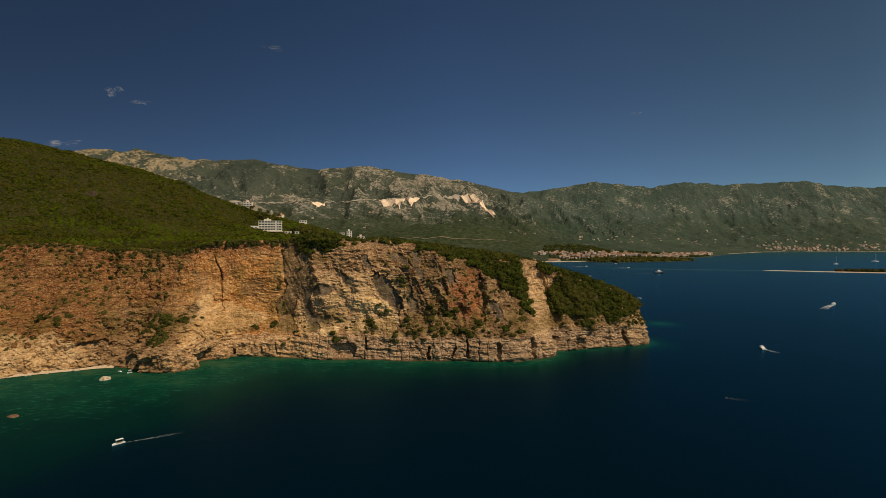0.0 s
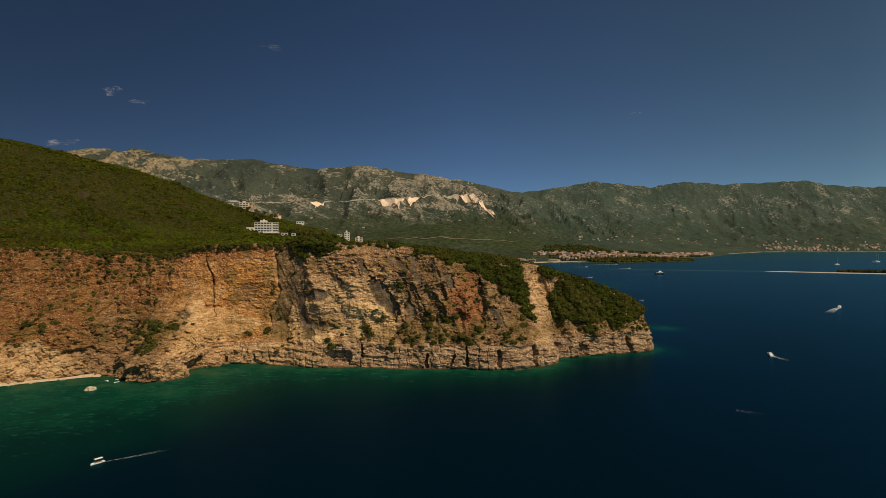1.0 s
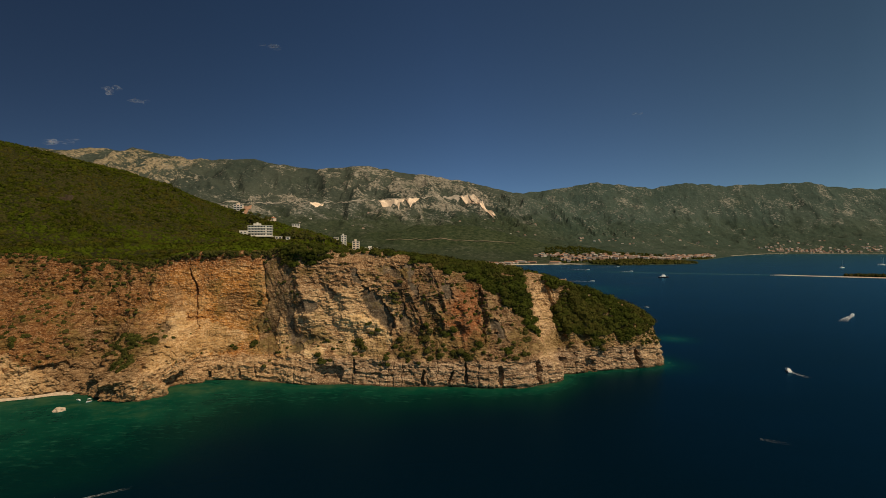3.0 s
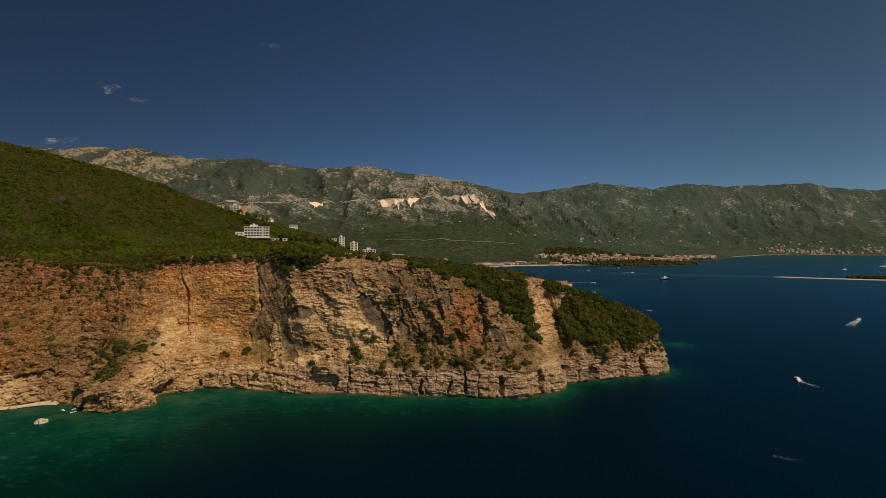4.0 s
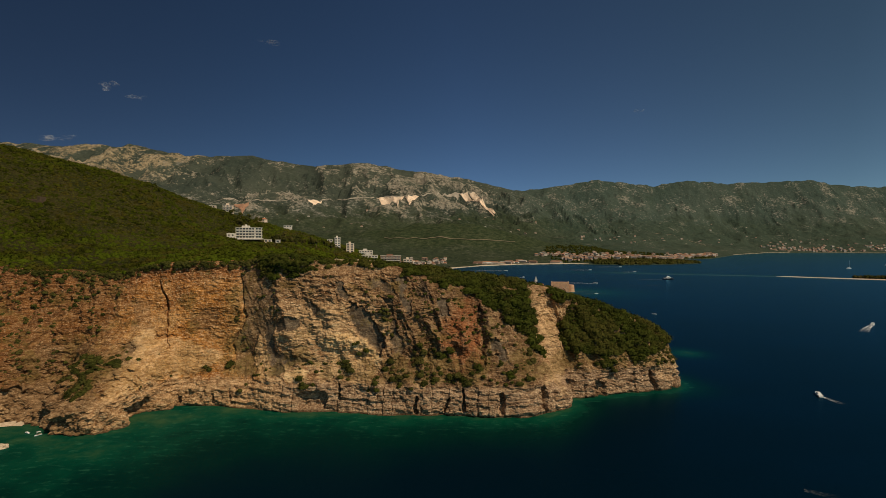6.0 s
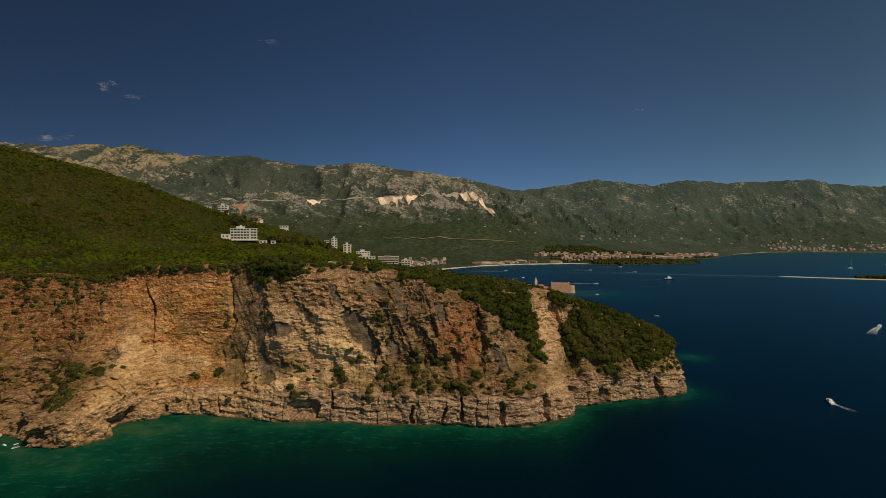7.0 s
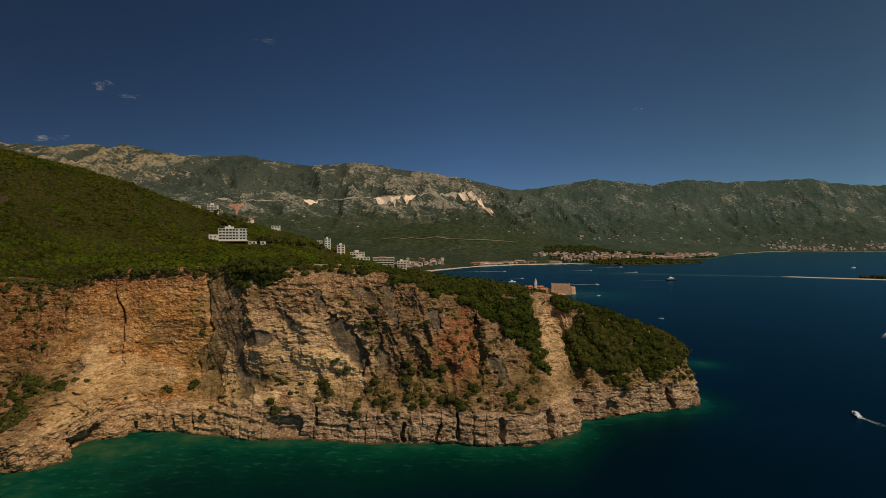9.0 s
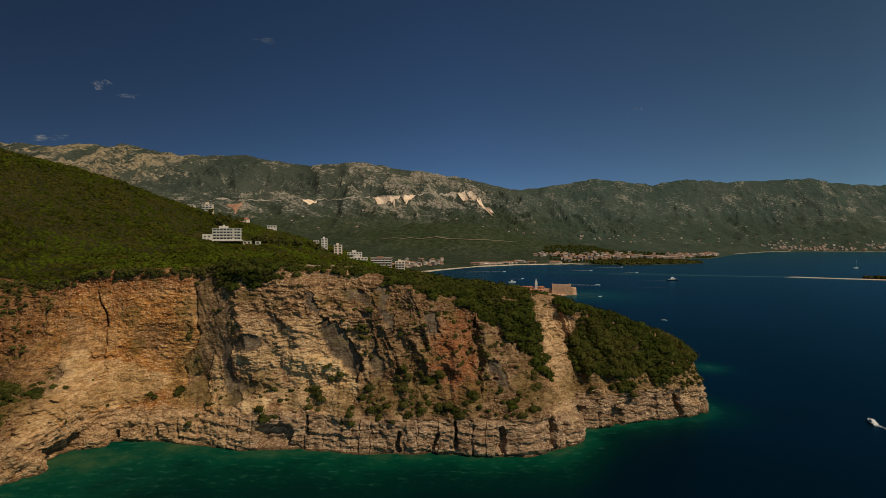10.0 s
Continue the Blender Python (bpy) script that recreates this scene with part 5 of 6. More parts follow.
TREE_KINDS = [tree_kind(k + 50) for k in range(4)]
tree_rng = random.Random(12)
for k in range(44):
    f = tree_rng.uniform(0, 1)
    tx = -228 + 62 * f + tree_rng.uniform(-5, 5)
    ty = 706 + 60 * f + tree_rng.uniform(-14, 14)
    if k > 32:      # a few stand along the skyline above the villa
        tx, ty = tree_rng.uniform(-320, -250), tree_rng.uniform(742, 790)
    tz = on_hill(tx, ty)
    tree = new("tree")
    s = tree_rng.uniform(2.4, 4.2)
    tree.matrix_basis = pose(tx, ty, tz - 0.3, 0, 0, tree_rng.uniform(0, 360)) @ Matrix.Diagonal((s, s, s * tree_rng.uniform(0.8, 1.15), 1))
    tagged(tree, "dark green broad-crowned tree on the ridge by the houses", "tree", "trees on the ridge")
    for nm, me in zip(("crown", "trunk"), TREE_KINDS[k % 4]):
        c = new(nm, me)
        c.parent = tree


def stone_wall(x0, x1, y, n, label):
    """A low dry-stone wall along the brink, in uneven lengths."""
    w = thing("stone_wall", pose(x0, y, on_hill(x0, y)), label, "wall")
    r = random.Random(n)
    z0, step = on_hill(x0, y), (x1 - x0) / n
    for k in range(n):
        z = on_hill(x0 + (k + 0.5) * step, y) - z0
        block(w, "course", k * step, (k + 0.96) * step, r.uniform(-0.3, 0), r.uniform(0.5, 0.8), z - 1.2, z + r.uniform(0.25, 0.75), MAT_BOULDER, bevel=0.12)


stone_wall(-104, -84, 394, 8, "pale dry-stone wall on bare earth above the cliff")
stone_wall(-76, -48, 391, 11, "low broken stone wall along the cliff edge")


# ---- the old town's walls and bell tower on the shore ----
def old_town():
    ft = thing("fortress", pose(172, 985, 0, 0, 0, -8), "weathered stone sea fortress with sloping walls", "fortress")
    bm = bmesh.new()
    vs = box(bm, -16, 16, 0, 26, -2, 16)
    for v in vs:
        if v.co.z > 0:
            v.co.x *= 0.94
            v.co.y = 13 + (v.co.y - 13) * 0.94
    part("wall", bm, MAT_STONE, ft)
    block(ft, "parapet", -15, 15, 2.0, 3.2, 16, 17.4, MAT_STONE)
    block(ft, "parapet", -15, -13.8, 3.2, 24, 16, 17.4, MAT_STONE)
    block(ft, "parapet", 13.8, 15, 3.2, 24, 16, 17.4, MAT_STONE)
    bm = bmesh.new()
    bmesh.ops.create_cone(bm, segments=14, radius1=7, radius2=6, depth=14, matrix=Matrix.Translation((18, 12, 5)), cap_ends=True)
    part("bastion", bm, MAT_STONE, ft, "round stone corner bastion")
    block(ft, "lower_wall", -27, -15.5, 4, 22, -2, 9, MAT_STONE, "lower stone curtain wall", 0.3)
    block(ft, "parapet", -26.5, -16, 4.2, 5.2, 9, 10.2, MAT_STONE)
    for k in range(4):
        add_window(ft, -10 + 6.5 * k, 0.35, 8.5, 1.0, 1.4)
    tw = thing("bell_tower", pose(131, 988, 2), "slender pale stone bell tower with a pointed roof", "tower")
    block(tw, "shaft", -1.9, 1.9, -1.9, 1.9, -4, 14, MAT_WHITE, bevel=0.1)
    block(tw, "belfry", -2.1, 2.1, -2.1, 2.1, 14, 19, MAT_WHITE, bevel=0.1)
    bm = bmesh.new()
    bmesh.ops.create_cone(bm, segments=4, radius1=2.9, radius2=0.1, depth=6, matrix=Matrix.Translation((0, 0, 22)) @ Matrix.Rotation(radians(45), 4, "Z"), cap_ends=True)
    part("spire", bm, MAT_CONC, tw, "grey pointed spire")
    for k in range(3):
        add_window(tw, 0, -1.92, 3 + 4 * k, 0.8, 1.4)
    r = random.Random(8)
    for k in range(14):
        x, y = 92 + 8.5 * (k % 7) + r.uniform(-2, 2), 985 + 16 * (k // 7) + r.uniform(-3, 3)
        tiled_house(pose(x, y, 2.5 + 3 * (k // 7), 0, 0, r.uniform(-20, 20)), r.uniform(8, 11), r.uniform(7, 9), 2, "old stone town house with a terracotta roof", MAT_STONE, MAT_TILE, "old town houses", 2, False)
    bm = bmesh.new()
    bmesh.ops.create_icosphere(bm, subdivisions=3, radius=1.0)
    for v in bm.verts:
        v.co = Vector((v.co.x * 62, v.co.y * 34, v.co.z * 4)) * (1 + 0.12 * noise.noise(v.co * 2.5))
    ob = part("old_town_rock", bm, MAT_STONE, None)
    ob.location = (140, 1008, -0.5)
    tagged(ob, "low limestone rock under the old town", "rock", kind="structure")


old_town()


# ---- towns along the far bay ----
def far_house(m, w, d, storeys, label, group, flat):
    """A house far across the water: walls, roof and, on the larger ones, balcony bands."""
    b = thing("house", m, label, "house", group)
    h = storeys * 2.9
    bw, br = gable_house_mesh(w, d, h, 0.6 if flat else d * 0.24)
    part("wall", bw, MAT_TOWN_WALL, b)
    part("roof", br, MAT_CONC if flat else MAT_TOWN_ROOF, b)
    for f in range(1, storeys):
        if storeys > 2:
            block(b, "window_band", -w / 2 + 0.6, w / 2 - 0.6, -0.12, 0.0, f * 2.9 + 0.9, f * 2.9 + 2.3, MAT_GLASS)
    return b


REST = []      # houses past the ones that can be told apart


def town(points, spread, count, seed, group, single, size=(9, 15), tall=(1, 4), top=90, label="pale town house with a terracotta roof"):
    """Houses strewn inland of a line of points; the first ones are things of their own."""
    r = random.Random(seed)
    made = []
    for k in range(count):
        f = r.uniform(0, len(points) - 1.001)
        i = int(f)
        (x0, y0), (x1, y1) = points[i], points[i + 1]
        x = x0 + (x1 - x0) * (f - i) + r.uniform(-spread, spread) * 0.35
        y = y0 + (y1 - y0) * (f - i) + abs(r.gauss(0, 1)) * spread
        z = float(far_z(np.array([x]), np.array([y]))[0])
        a, w, d, st, q = r.uniform(-30, 30), r.uniform(*size), r.uniform(8, 13), r.randint(*tall), r.randrange(8)
        if z < 1.2 or z > top:
            continue
        m = pose(x, y, z - 0.5, 0, 0, a)
        if k >= single:
            REST.append((m, w, d, st))
        elif len(made) < 8:
            flat = len(made) % 3 == 2
            lab = label.replace("with a terracotta roof", "with a flat roof") if flat else label
            made.append(far_house(m, w, d, st, lab, group, flat))
        else:
            copy_thing(made[q], m)


def joined_houses():
    bm = bmesh.new()
    for m, w, d, st in REST:
        bw, br = gable_house_mesh(w, d, st * 2.9, d * 0.2)
        for k, b in enumerate((bw, br)):
            b.transform(m)
            for f in b.faces:
                f.material_index = k
            me = bpy.data.meshes.new("piece")
            b.to_mesh(me)
            b.free()
            bm.from_mesh(me)
            bpy.data.meshes.remove(me)
    me = bpy.data.meshes.new("distant_houses")
    bm.to_mesh(me)
    bm.free()
    me.materials.append(MAT_REST_WALL)
    me.materials.append(MAT_REST_ROOF)
    tagged(new("distant_houses", me), "crowded pale houses with tiled roofs on the far shore", "houses", kind="stuff")


town([(400, 2075), (560, 2105), (760, 2185), (900, 2330), (1000, 2500)], 85, 330, 3, "houses of the bay town", 110, (8, 20), (2, 4))
town([(1000, 2520), (1150, 2640), (1330, 2900)], 45, 80, 4, "houses of the bay town", 25, (10, 24), (2, 4))
town([(2130, 3760), (2360, 3810), (2600, 3720), (2950, 3660), (3100, 3650)], 105, 230, 6, "houses of the far village", 30, (10, 18), (1, 3), 120)
town([(-300, 1300), (-230, 1450), (-190, 1580), (-130, 1720), (-40, 1850)], 90, 150, 7, "houses behind the town beach", 75, (8, 15), (1, 3))
town([(60, 1900), (200, 1990), (380, 2035)], 12, 26, 9, "beach pavilions and hotels", 22, (24, 46), (1, 2), 60, "long low beach hotel with a terracotta roof")
town([(290, 2170), (380, 2200), (440, 2230)], 25, 34, 10, "white houses at the hill foot", 16, (9, 14), (2, 3))
town([(-900, 2700), (-500, 2800), (900, 3200), (1500, 3650), (2200, 4000)], 170, 55, 12, "scattered mountain houses", 14, (9, 16), (1, 3), 500, "lone pale farmhouse on the mountain slope")
joined_houses()


# ---- ground strips laid on the slopes: beaches, road cuttings, quarry scars ----
def strip(name, line, width, mat, label, category, step=12.0, lift=2.0, ragged=0.3, zf=far_z):
    p = np.array(line, float)
    seg = np.hypot(*np.diff(p, axis=0).T)
    k = np.concatenate([[0], np.cumsum(seg)])
    t = np.arange(0, k[-1], step)
    x, y = np.interp(t, k, p[:, 0]), np.interp(t, k, p[:, 1])
    x, y = catmull_smooth(np.stack([x, y], 1), 2).T
    dx, dy = np.gradient(x), np.gradient(y)
    n = np.hypot(dx, dy)
    nx, ny = -dy / n, dx / n
    w = width * (1 + ragged * fbm(t / 40, 0 * t, 0, 3, len(line))) / 2
    rows = [np.stack([x + nx * w * f, y + ny * w * f], 1) for f in (-1, -0.33, 0.33, 1)]
    P = np.stack(rows, 1)
    z = zf(P[..., 0], P[..., 1]) + lift
    me = raw_mesh(name, np.concatenate([P, z[..., None]], -1).reshape(-1, 3), grid_faces(*P.shape[:2]), mat, True)
    return tagged(new(name, me), label, category, kind="structure")


def scar(line, foot, mat, label, seed, lift=3.0, n=26, lean=0.5, point=1.0):
    """A fan of spilled rock below a cutting: streaks that run together towards its lowest point."""
    p, q = np.array(line, float), np.array(foot, float)
    rg = np.random.default_rng(seed)
    t = np.linspace(0, 1, n)
    base = np.stack([np.interp(t, np.linspace(0, 1, len(p)), p[:, k]) for k in (0, 1)], 1)
    end = np.stack([np.interp(t, np.linspace(0, 1, len(q)), q[:, k]) for k in (0, 1)], 1)
    peak = np.where(t < lean, t / max(lean, 0.01), (1 - t) / max(1 - lean, 0.01))
    reach = np.clip((1 - point + point * peak) * rg.uniform(0.78, 1.0, n), 0.05, 1)
    f = np.linspace(0, 1, 14)[None, :, None] * reach[:, None, None]
    P = base[:, None] * (1 - f) + end[:, None] * f
    z = far_z(P[..., 0], P[..., 1]) + lift + 1.2 * rg.uniform(-1, 1, P.shape[:2])
    me = raw_mesh("quarry_scar", np.concatenate([P, z[..., None]], -1).reshape(-1, 3), grid_faces(*P.shape[:2]), mat, False)
    tagged(new("quarry_scar", me), label, "rock scar", kind="structure")


def slope_y(x, z):
    """How far off the mountainside at x first rises to z."""
    i = int(np.clip(np.searchsorted(FAR_X, x), 0, len(FAR_X) - 1))
    ok = np.where((FAR_Z[i] >= z) & (FAR_Y > 2300))[0]
    return float(FAR_Y[ok[0]]) if len(ok) else 3900.0


def level_line(ends, step=15.0):
    """A line that keeps to given heights along the slope. ends: (x, z)."""
    e = np.array(ends, float)
    xs = np.arange(e[0, 0], e[-1, 0], step)
    ys = np.array([slope_y(x, np.interp(x, e[:, 0], e[:, 1])) for x in xs])
    return list(zip(xs, ys))


ROAD = [(-1700, 288), (-1273, 291), (-946, 304), (-649, 319), (-500, 340), (-260, 347), (-134, 365), (-62, 388), (90, 394)]
strip("mountain_road", level_line(ROAD), 5, MAT_ROAD, "pale road cutting along the mountainside", "road", 10, 3)
strip("hill_road", level_line([(-330, 90), (-133, 87), (81, 82), (240, 73)], 12), 4, MAT_TRACK, "pale road with a low wall on the green hill", "road", 8, 3)
strip("field_track", [(1279, 3749), (1380, 3790), (1500, 3800), (1600, 3780), (1660, 3740)], 3.5, MAT_TRACK, "dry track round a mountain pasture", "road", 12, 3)


def cut_scar(x0, x1, z_top, feet, mat, label, seed, n=26, lean=0.5, point=1.0):
    top = [(x, slope_y(x, z_top)) for x in np.linspace(x0, x1, 5)]
    scar(top, [(fx, slope_y(fx, fz)) for fx, fz in feet], mat, label, seed, 3.0, n, lean, point)


cut_scar(-885, -830, 309, [(-852, 258), (-840, 256)], MAT_SCAR, "pale orange rock slide under the road", 1, 20, 0.6, 0.75)
cut_scar(-525, -352, 343, [(-420, 262), (-372, 250), (-362, 258)], MAT_SCAR, "wide pale quarry scar under the road", 2, 34, 0.75, 0.8)
cut_scar(-345, -258, 347, [(-310, 268), (-300, 265)], MAT_SCAR, "pointed pale quarry scar under the road", 3, 20, 0.5, 0.9)
cut_scar(48, 96, 397, [(205, 215), (232, 210)], MAT_SCAR, "long pale rock chute down the slope", 4, 9, 0.6, 0.0)
cut_scar(-20, 40, 392, [(80, 330), (130, 300)], MAT_SCAR, "pale streaked spill beside the rock chute", 7, 12, 0.6, 0.7)
cut_scar(-130, -20, 385, [(-60, 345), (0, 330)], MAT_ROAD, "streaked grey quarry face", 5, 22, 0.6, 0.6)
cut_scar(-1225, -1150, 270, [(-1165, 225), (-1120, 206)], MAT_REDSCAR, "red earth bank beside the mountain road", 6, 20, 0.8, 0.8)
strip("town_beach", [(-100, 1560), (-62, 1650), (68, 1868), (185, 1958), (384, 2020), (470, 1995)], 13, MAT_SAND, "pale sand of the town beach", "beach", 10, 0.6)
strip("bay_beach", [(1540, 3165), (1574, 3212), (2000, 3660), (2200, 3730)], 5, MAT_SAND, "long pale beach round the far bay", "beach", 12, 0.8)
strip("village_beach", [(2361, 3792), (2686, 3652), (3300, 3612)], 4, MAT_SAND, "thin beach below the far village", "beach", 12, 0.8)


strip("cove_beach", [(-300, 271), (-280, 276), (-262, 282.5), (-243, 296), (-228, 304), (-217, 312.5), (-208, 313)], 4.2, MAT_PEBBLE, "narrow pebble beach in the cove", "beach", 2.0, 0.25, 0.5, lambda x, y: 0.12 * (y - np.interp(x, (-300, -262, -243, -217, -208), (268, 280, 293, 310, 311))))


# ---- the sand spit and its trees, the wooded point across the bay ----
def sand_spit():
    line = np.array([(770, 1402), (800, 1390), (850, 1356), (900, 1330), (960, 1300), (1100, 1240), (1350, 1180)], float)
    t = np.linspace(0, 1, 90)
    x, y = (np.interp(t, np.linspace(0, 1, len(line)), line[:, k]) for k in (0, 1))
    w = 2 + 15 * t ** 0.7 + 3 * fbm(t * 12, 0 * t, 0, 3, 3)
    rows = []
    for f in np.linspace(-1, 1, 9):
        rows.append(np.stack([x + 0.45 * w * f, y + 0.9 * w * f, 1.5 * (1 - f * f) * np.minimum(1, t * 8) - 0.15], 1))
    P = np.stack(rows, 1)
    tagged(new("sand_spit", raw_mesh("sand_spit", P.reshape(-1, 3), grid_faces(*P.shape[:2]), MAT_SPIT, True)), "low pale sand spit running into the bay", "beach", kind="structure")
    rg = np.random.default_rng(21)
    k = rg.uniform(0, 1, 420)
    px = 905 + 420 * k + rg.uniform(-6, 6, 420)
    py = 1345 - 130 * k + rg.uniform(-4, 22, 420)
    keep = rg.uniform(0, 1, 420) < smooth01(px, 905, 965)
    px, py = px[keep], py[keep]
    me = scrub_mesh("spit_trees", px, py, np.full(len(px), 2.0), rg.uniform(2.5, 5.5, len(px)), rg, MAT_LEAF_DARK, 40, 0.3, 1.2)
    tagged(new("spit_trees", me), "dark pines and bushes behind the sand spit", "trees", kind="stuff")
    px, py = rg.uniform(480, 925, 1500), rg.uniform(1960, 2230, 1500)
    z = far_z(px, py)
    keep = (z > 1.0) & (py < 2060 + 0.3 * (px - 480))
    px, py, z = px[keep], py[keep], z[keep]
    me = scrub_mesh("point_trees", px, py, z + 1.5, rg.uniform(5, 9, len(px)), rg, MAT_LEAF_DARK, 20, 0.32, 1.0)
    tagged(new("point_trees", me), "dark pine wood on the point across the bay", "trees", kind="stuff")
    px, py = rg.uniform(350, 1250, 2400), rg.uniform(2050, 2700, 2400)
    z = far_z(px, py)
    keep = (z > 2.0) & (z < 60)
    px, py, z = px[keep], py[keep], z[keep]
    me = scrub_mesh("town_trees", px, py, z + 1.0, rg.uniform(3.5, 7, len(px)), rg, MAT_LEAF, 14, 0.35, 1.0)
    tagged(new("town_trees", me), "green trees between the houses of the bay town", "trees", kind="stuff")


sand_spit()


# ---- rocks in the cove ----
def boulder(x, y, r, flat, seed, label, mat=MAT_BOULDER):
    bm = bmesh.new()
    bmesh.ops.create_icosphere(bm, subdivisions=6 if r > 7 else 4 if r > 2.5 else 3, radius=1.0)
    off = Vector((seed * 3.7, seed * 1.3, 0))
    for v in bm.verts:
        n = v.co.copy()
        k = 1 + 0.35 * noise.noise(n * 1.3 + off) + 0.16 * noise.noise(n * 3.7 + off) + 0.07 * noise.noise(n * 9 + off)
        if r > 7:      # bedded and cracked
            k += 0.05 * noise.noise(Vector((n.x * 3, n.y * 3, n.z * 16)) + off) - 0.10 * math.exp(-(noise.noise(n * 2.6 + off * 2) / 0.06) ** 2) + 0.04 * noise.noise(n * 22 + off)
        v.co = Vector((n.x * r * k, n.y * r * 0.8 * k, n.z * r * flat * k))
    me = bpy.data.meshes.new("boulder")
    bm.to_mesh(me)
    bm.free()
    me.materials.append(mat)
    ob = new("boulder", me)
    ob.matrix_basis = pose(x, y, r * flat * 0.12, 0, 0, seed * 40)
    return tagged(ob, label, "rock", "rocks in the cove")


boulder(-196.5, 283, 2.6, 0.6, 1, "pale limestone boulder standing in shallow green water")
boulder(-195, 220, 2.5, 0.22, 4, "flat reddish reef rock awash in the sea", MAT_REEF)
boulder(-171, 311, 11.5, 1.05, 8, "massive knob of bedded rock at the cliff foot", MAT_CLIFF)
boulder(-193, 312, 8.0, 0.9, 9, "cracked rock leaning on the larger knob", MAT_CLIFF)
boulder(-159.5, 341, 8.5, 0.8, 10, "rounded wave-cut rock at the cliff foot", MAT_CLIFF)
boulder(-228, 303, 2.0, 0.6, 5, "tan boulder at the edge of the cove beach")
boulder(-247, 291, 1.7, 0.6, 6, "tan boulder at the edge of the cove beach")
boulder(-240, 296, 1.2, 0.6, 7, "tan boulder at the edge of the cove beach")


# ---- boats and wakes ----
def hull_mesh(L, W, H, deck=0.75):
    """A pointed hull along +x, with flare, a transom and a deck inset. Keel at -0.3 H."""
    bm = bmesh.new()
    n, rows = 14, []
    for i in range(n + 1):
        t = i / n
        half = W / 2 * (1 - max(0.0, (t - 0.45) / 0.55) ** 2.2) * (0.86 + 0.14 * min(1, t * 3))
        sheer = H * (0.8 + 0.3 * t * t)
        x = -L / 2 + L * t
        ring = [(x, -half, sheer), (x, -half * 0.86, sheer * 0.35), (x, -half * 0.35, -0.3 * H * (1 - t ** 4)), (x, half * 0.35, -0.3 * H * (1 - t ** 4)),
                (x, half * 0.86, sheer * 0.35), (x, half, sheer), (x, half * 0.9, sheer), (x, half * 0.86, sheer * deck), (x, -half * 0.86, sheer * deck), (x, -half * 0.9, sheer)]
        rows.append([bm.verts.new(p) for p in ring])
    for a, b in zip(rows[:-1], rows[1:]):
        for k in range(10):
            bm.faces.new((a[k], b[k], b[(k + 1) % 10], a[(k + 1) % 10]))
    bm.faces.new(rows[0])
    bm.faces.new(rows[-1][::-1])
    bmesh.ops.recalc_face_normals(bm, faces=bm.faces)
    return bm


def motor_boat(m, L, label, hull=MAT_HULL, flybridge=False, canopy=False):
    b = thing("motor_boat", m, label, "boat", "boats on the bay")
    W, H = L * 0.32, L * 0.14
    part("hull", hull_mesh(L, W, H), hull, b)
    if canopy:
        top = H * 0.9 + 1.15
        block(b, "canopy", -L * 0.36, L * 0.22, -W * 0.42, W * 0.42, top, top + 0.14, MAT_CANVAS, "flat white sun canopy", 0.05)
        for x in (-L * 0.34, L * 0.2):
            for y in (-W * 0.38, W * 0.38):
                block(b, "post", x - 0.04, x + 0.04, y - 0.04, y + 0.04, H * 0.7, top, MAT_METAL)
        for k in range(4):
            block(b, "bench", -L * 0.3 + k * L * 0.13, -L * 0.3 + k * L * 0.13 + 0.25, -W * 0.34, W * 0.34, H * 0.7, H * 0.7 + 0.3, MAT_TEAK)
    else:
        bm = bmesh.new()
        vs = box(bm, -L * 0.22, L * 0.2, -W * 0.33, W * 0.33, H * 0.75, H * 1.55, 0.0)
        for v in vs:
            if v.co.z > H:
                v.co.x = v.co.x * 0.75 - L * 0.03
                v.co.y *= 0.88
        cab = part("cabin", bm, MAT_HULL, b)
        block(cab, "windscreen", L * 0.155, L * 0.19, -W * 0.28, W * 0.28, H * 1.08, H * 1.42, MAT_GLASS)
        for sy in (-1, 1):
            block(cab, "side_window", -L * 0.15, L * 0.11, sy * W * 0.315 - 0.03, sy * W * 0.315 + 0.03, H * 1.05, H * 1.38, MAT_GLASS)
        block(b, "deck_seat", -L * 0.42, -L * 0.3, -W * 0.3, W * 0.3, H * 0.6, H * 0.95, MAT_CANVAS, "", 0.04)
        if flybridge:
            block(b, "flybridge", -L * 0.17, L * 0.06, -W * 0.26, W * 0.26, H * 1.55, H * 2.1, MAT_HULL, "", 0.05)
            block(b, "radar_mast", -L * 0.1, -L * 0.08, -0.06, 0.06, H * 2.1, H * 3.0, MAT_METAL)
    for sy in (-1, 1):
        block(b, "rail", L * 0.1, L * 0.36, sy * W * 0.3 - 0.03, sy * W * 0.3 + 0.03, H * 1.25, H * 1.3, MAT_METAL)
    return b


def sail_boat(m, L, label):
    b = thing("sailing_boat", m, label, "boat", "sailing boats at anchor")
    part("hull", hull_mesh(L, L * 0.28, L * 0.11), MAT_HULL, b)
    block(b, "cabin", -L * 0.15, L * 0.2, -L * 0.08, L * 0.08, L * 0.08, L * 0.14, MAT_HULL, "", 0.05)
    block(b, "mast", L * 0.05, L * 0.05 + 0.35, -0.17, 0.17, L * 0.1, L * 1.35, MAT_METAL, "tall bare metal mast")
    block(b, "boom", -L * 0.4, L * 0.05, -0.15, 0.15, L * 0.2, L * 0.2 + 0.5, MAT_CANVAS, "boom with furled white sail")
    return b


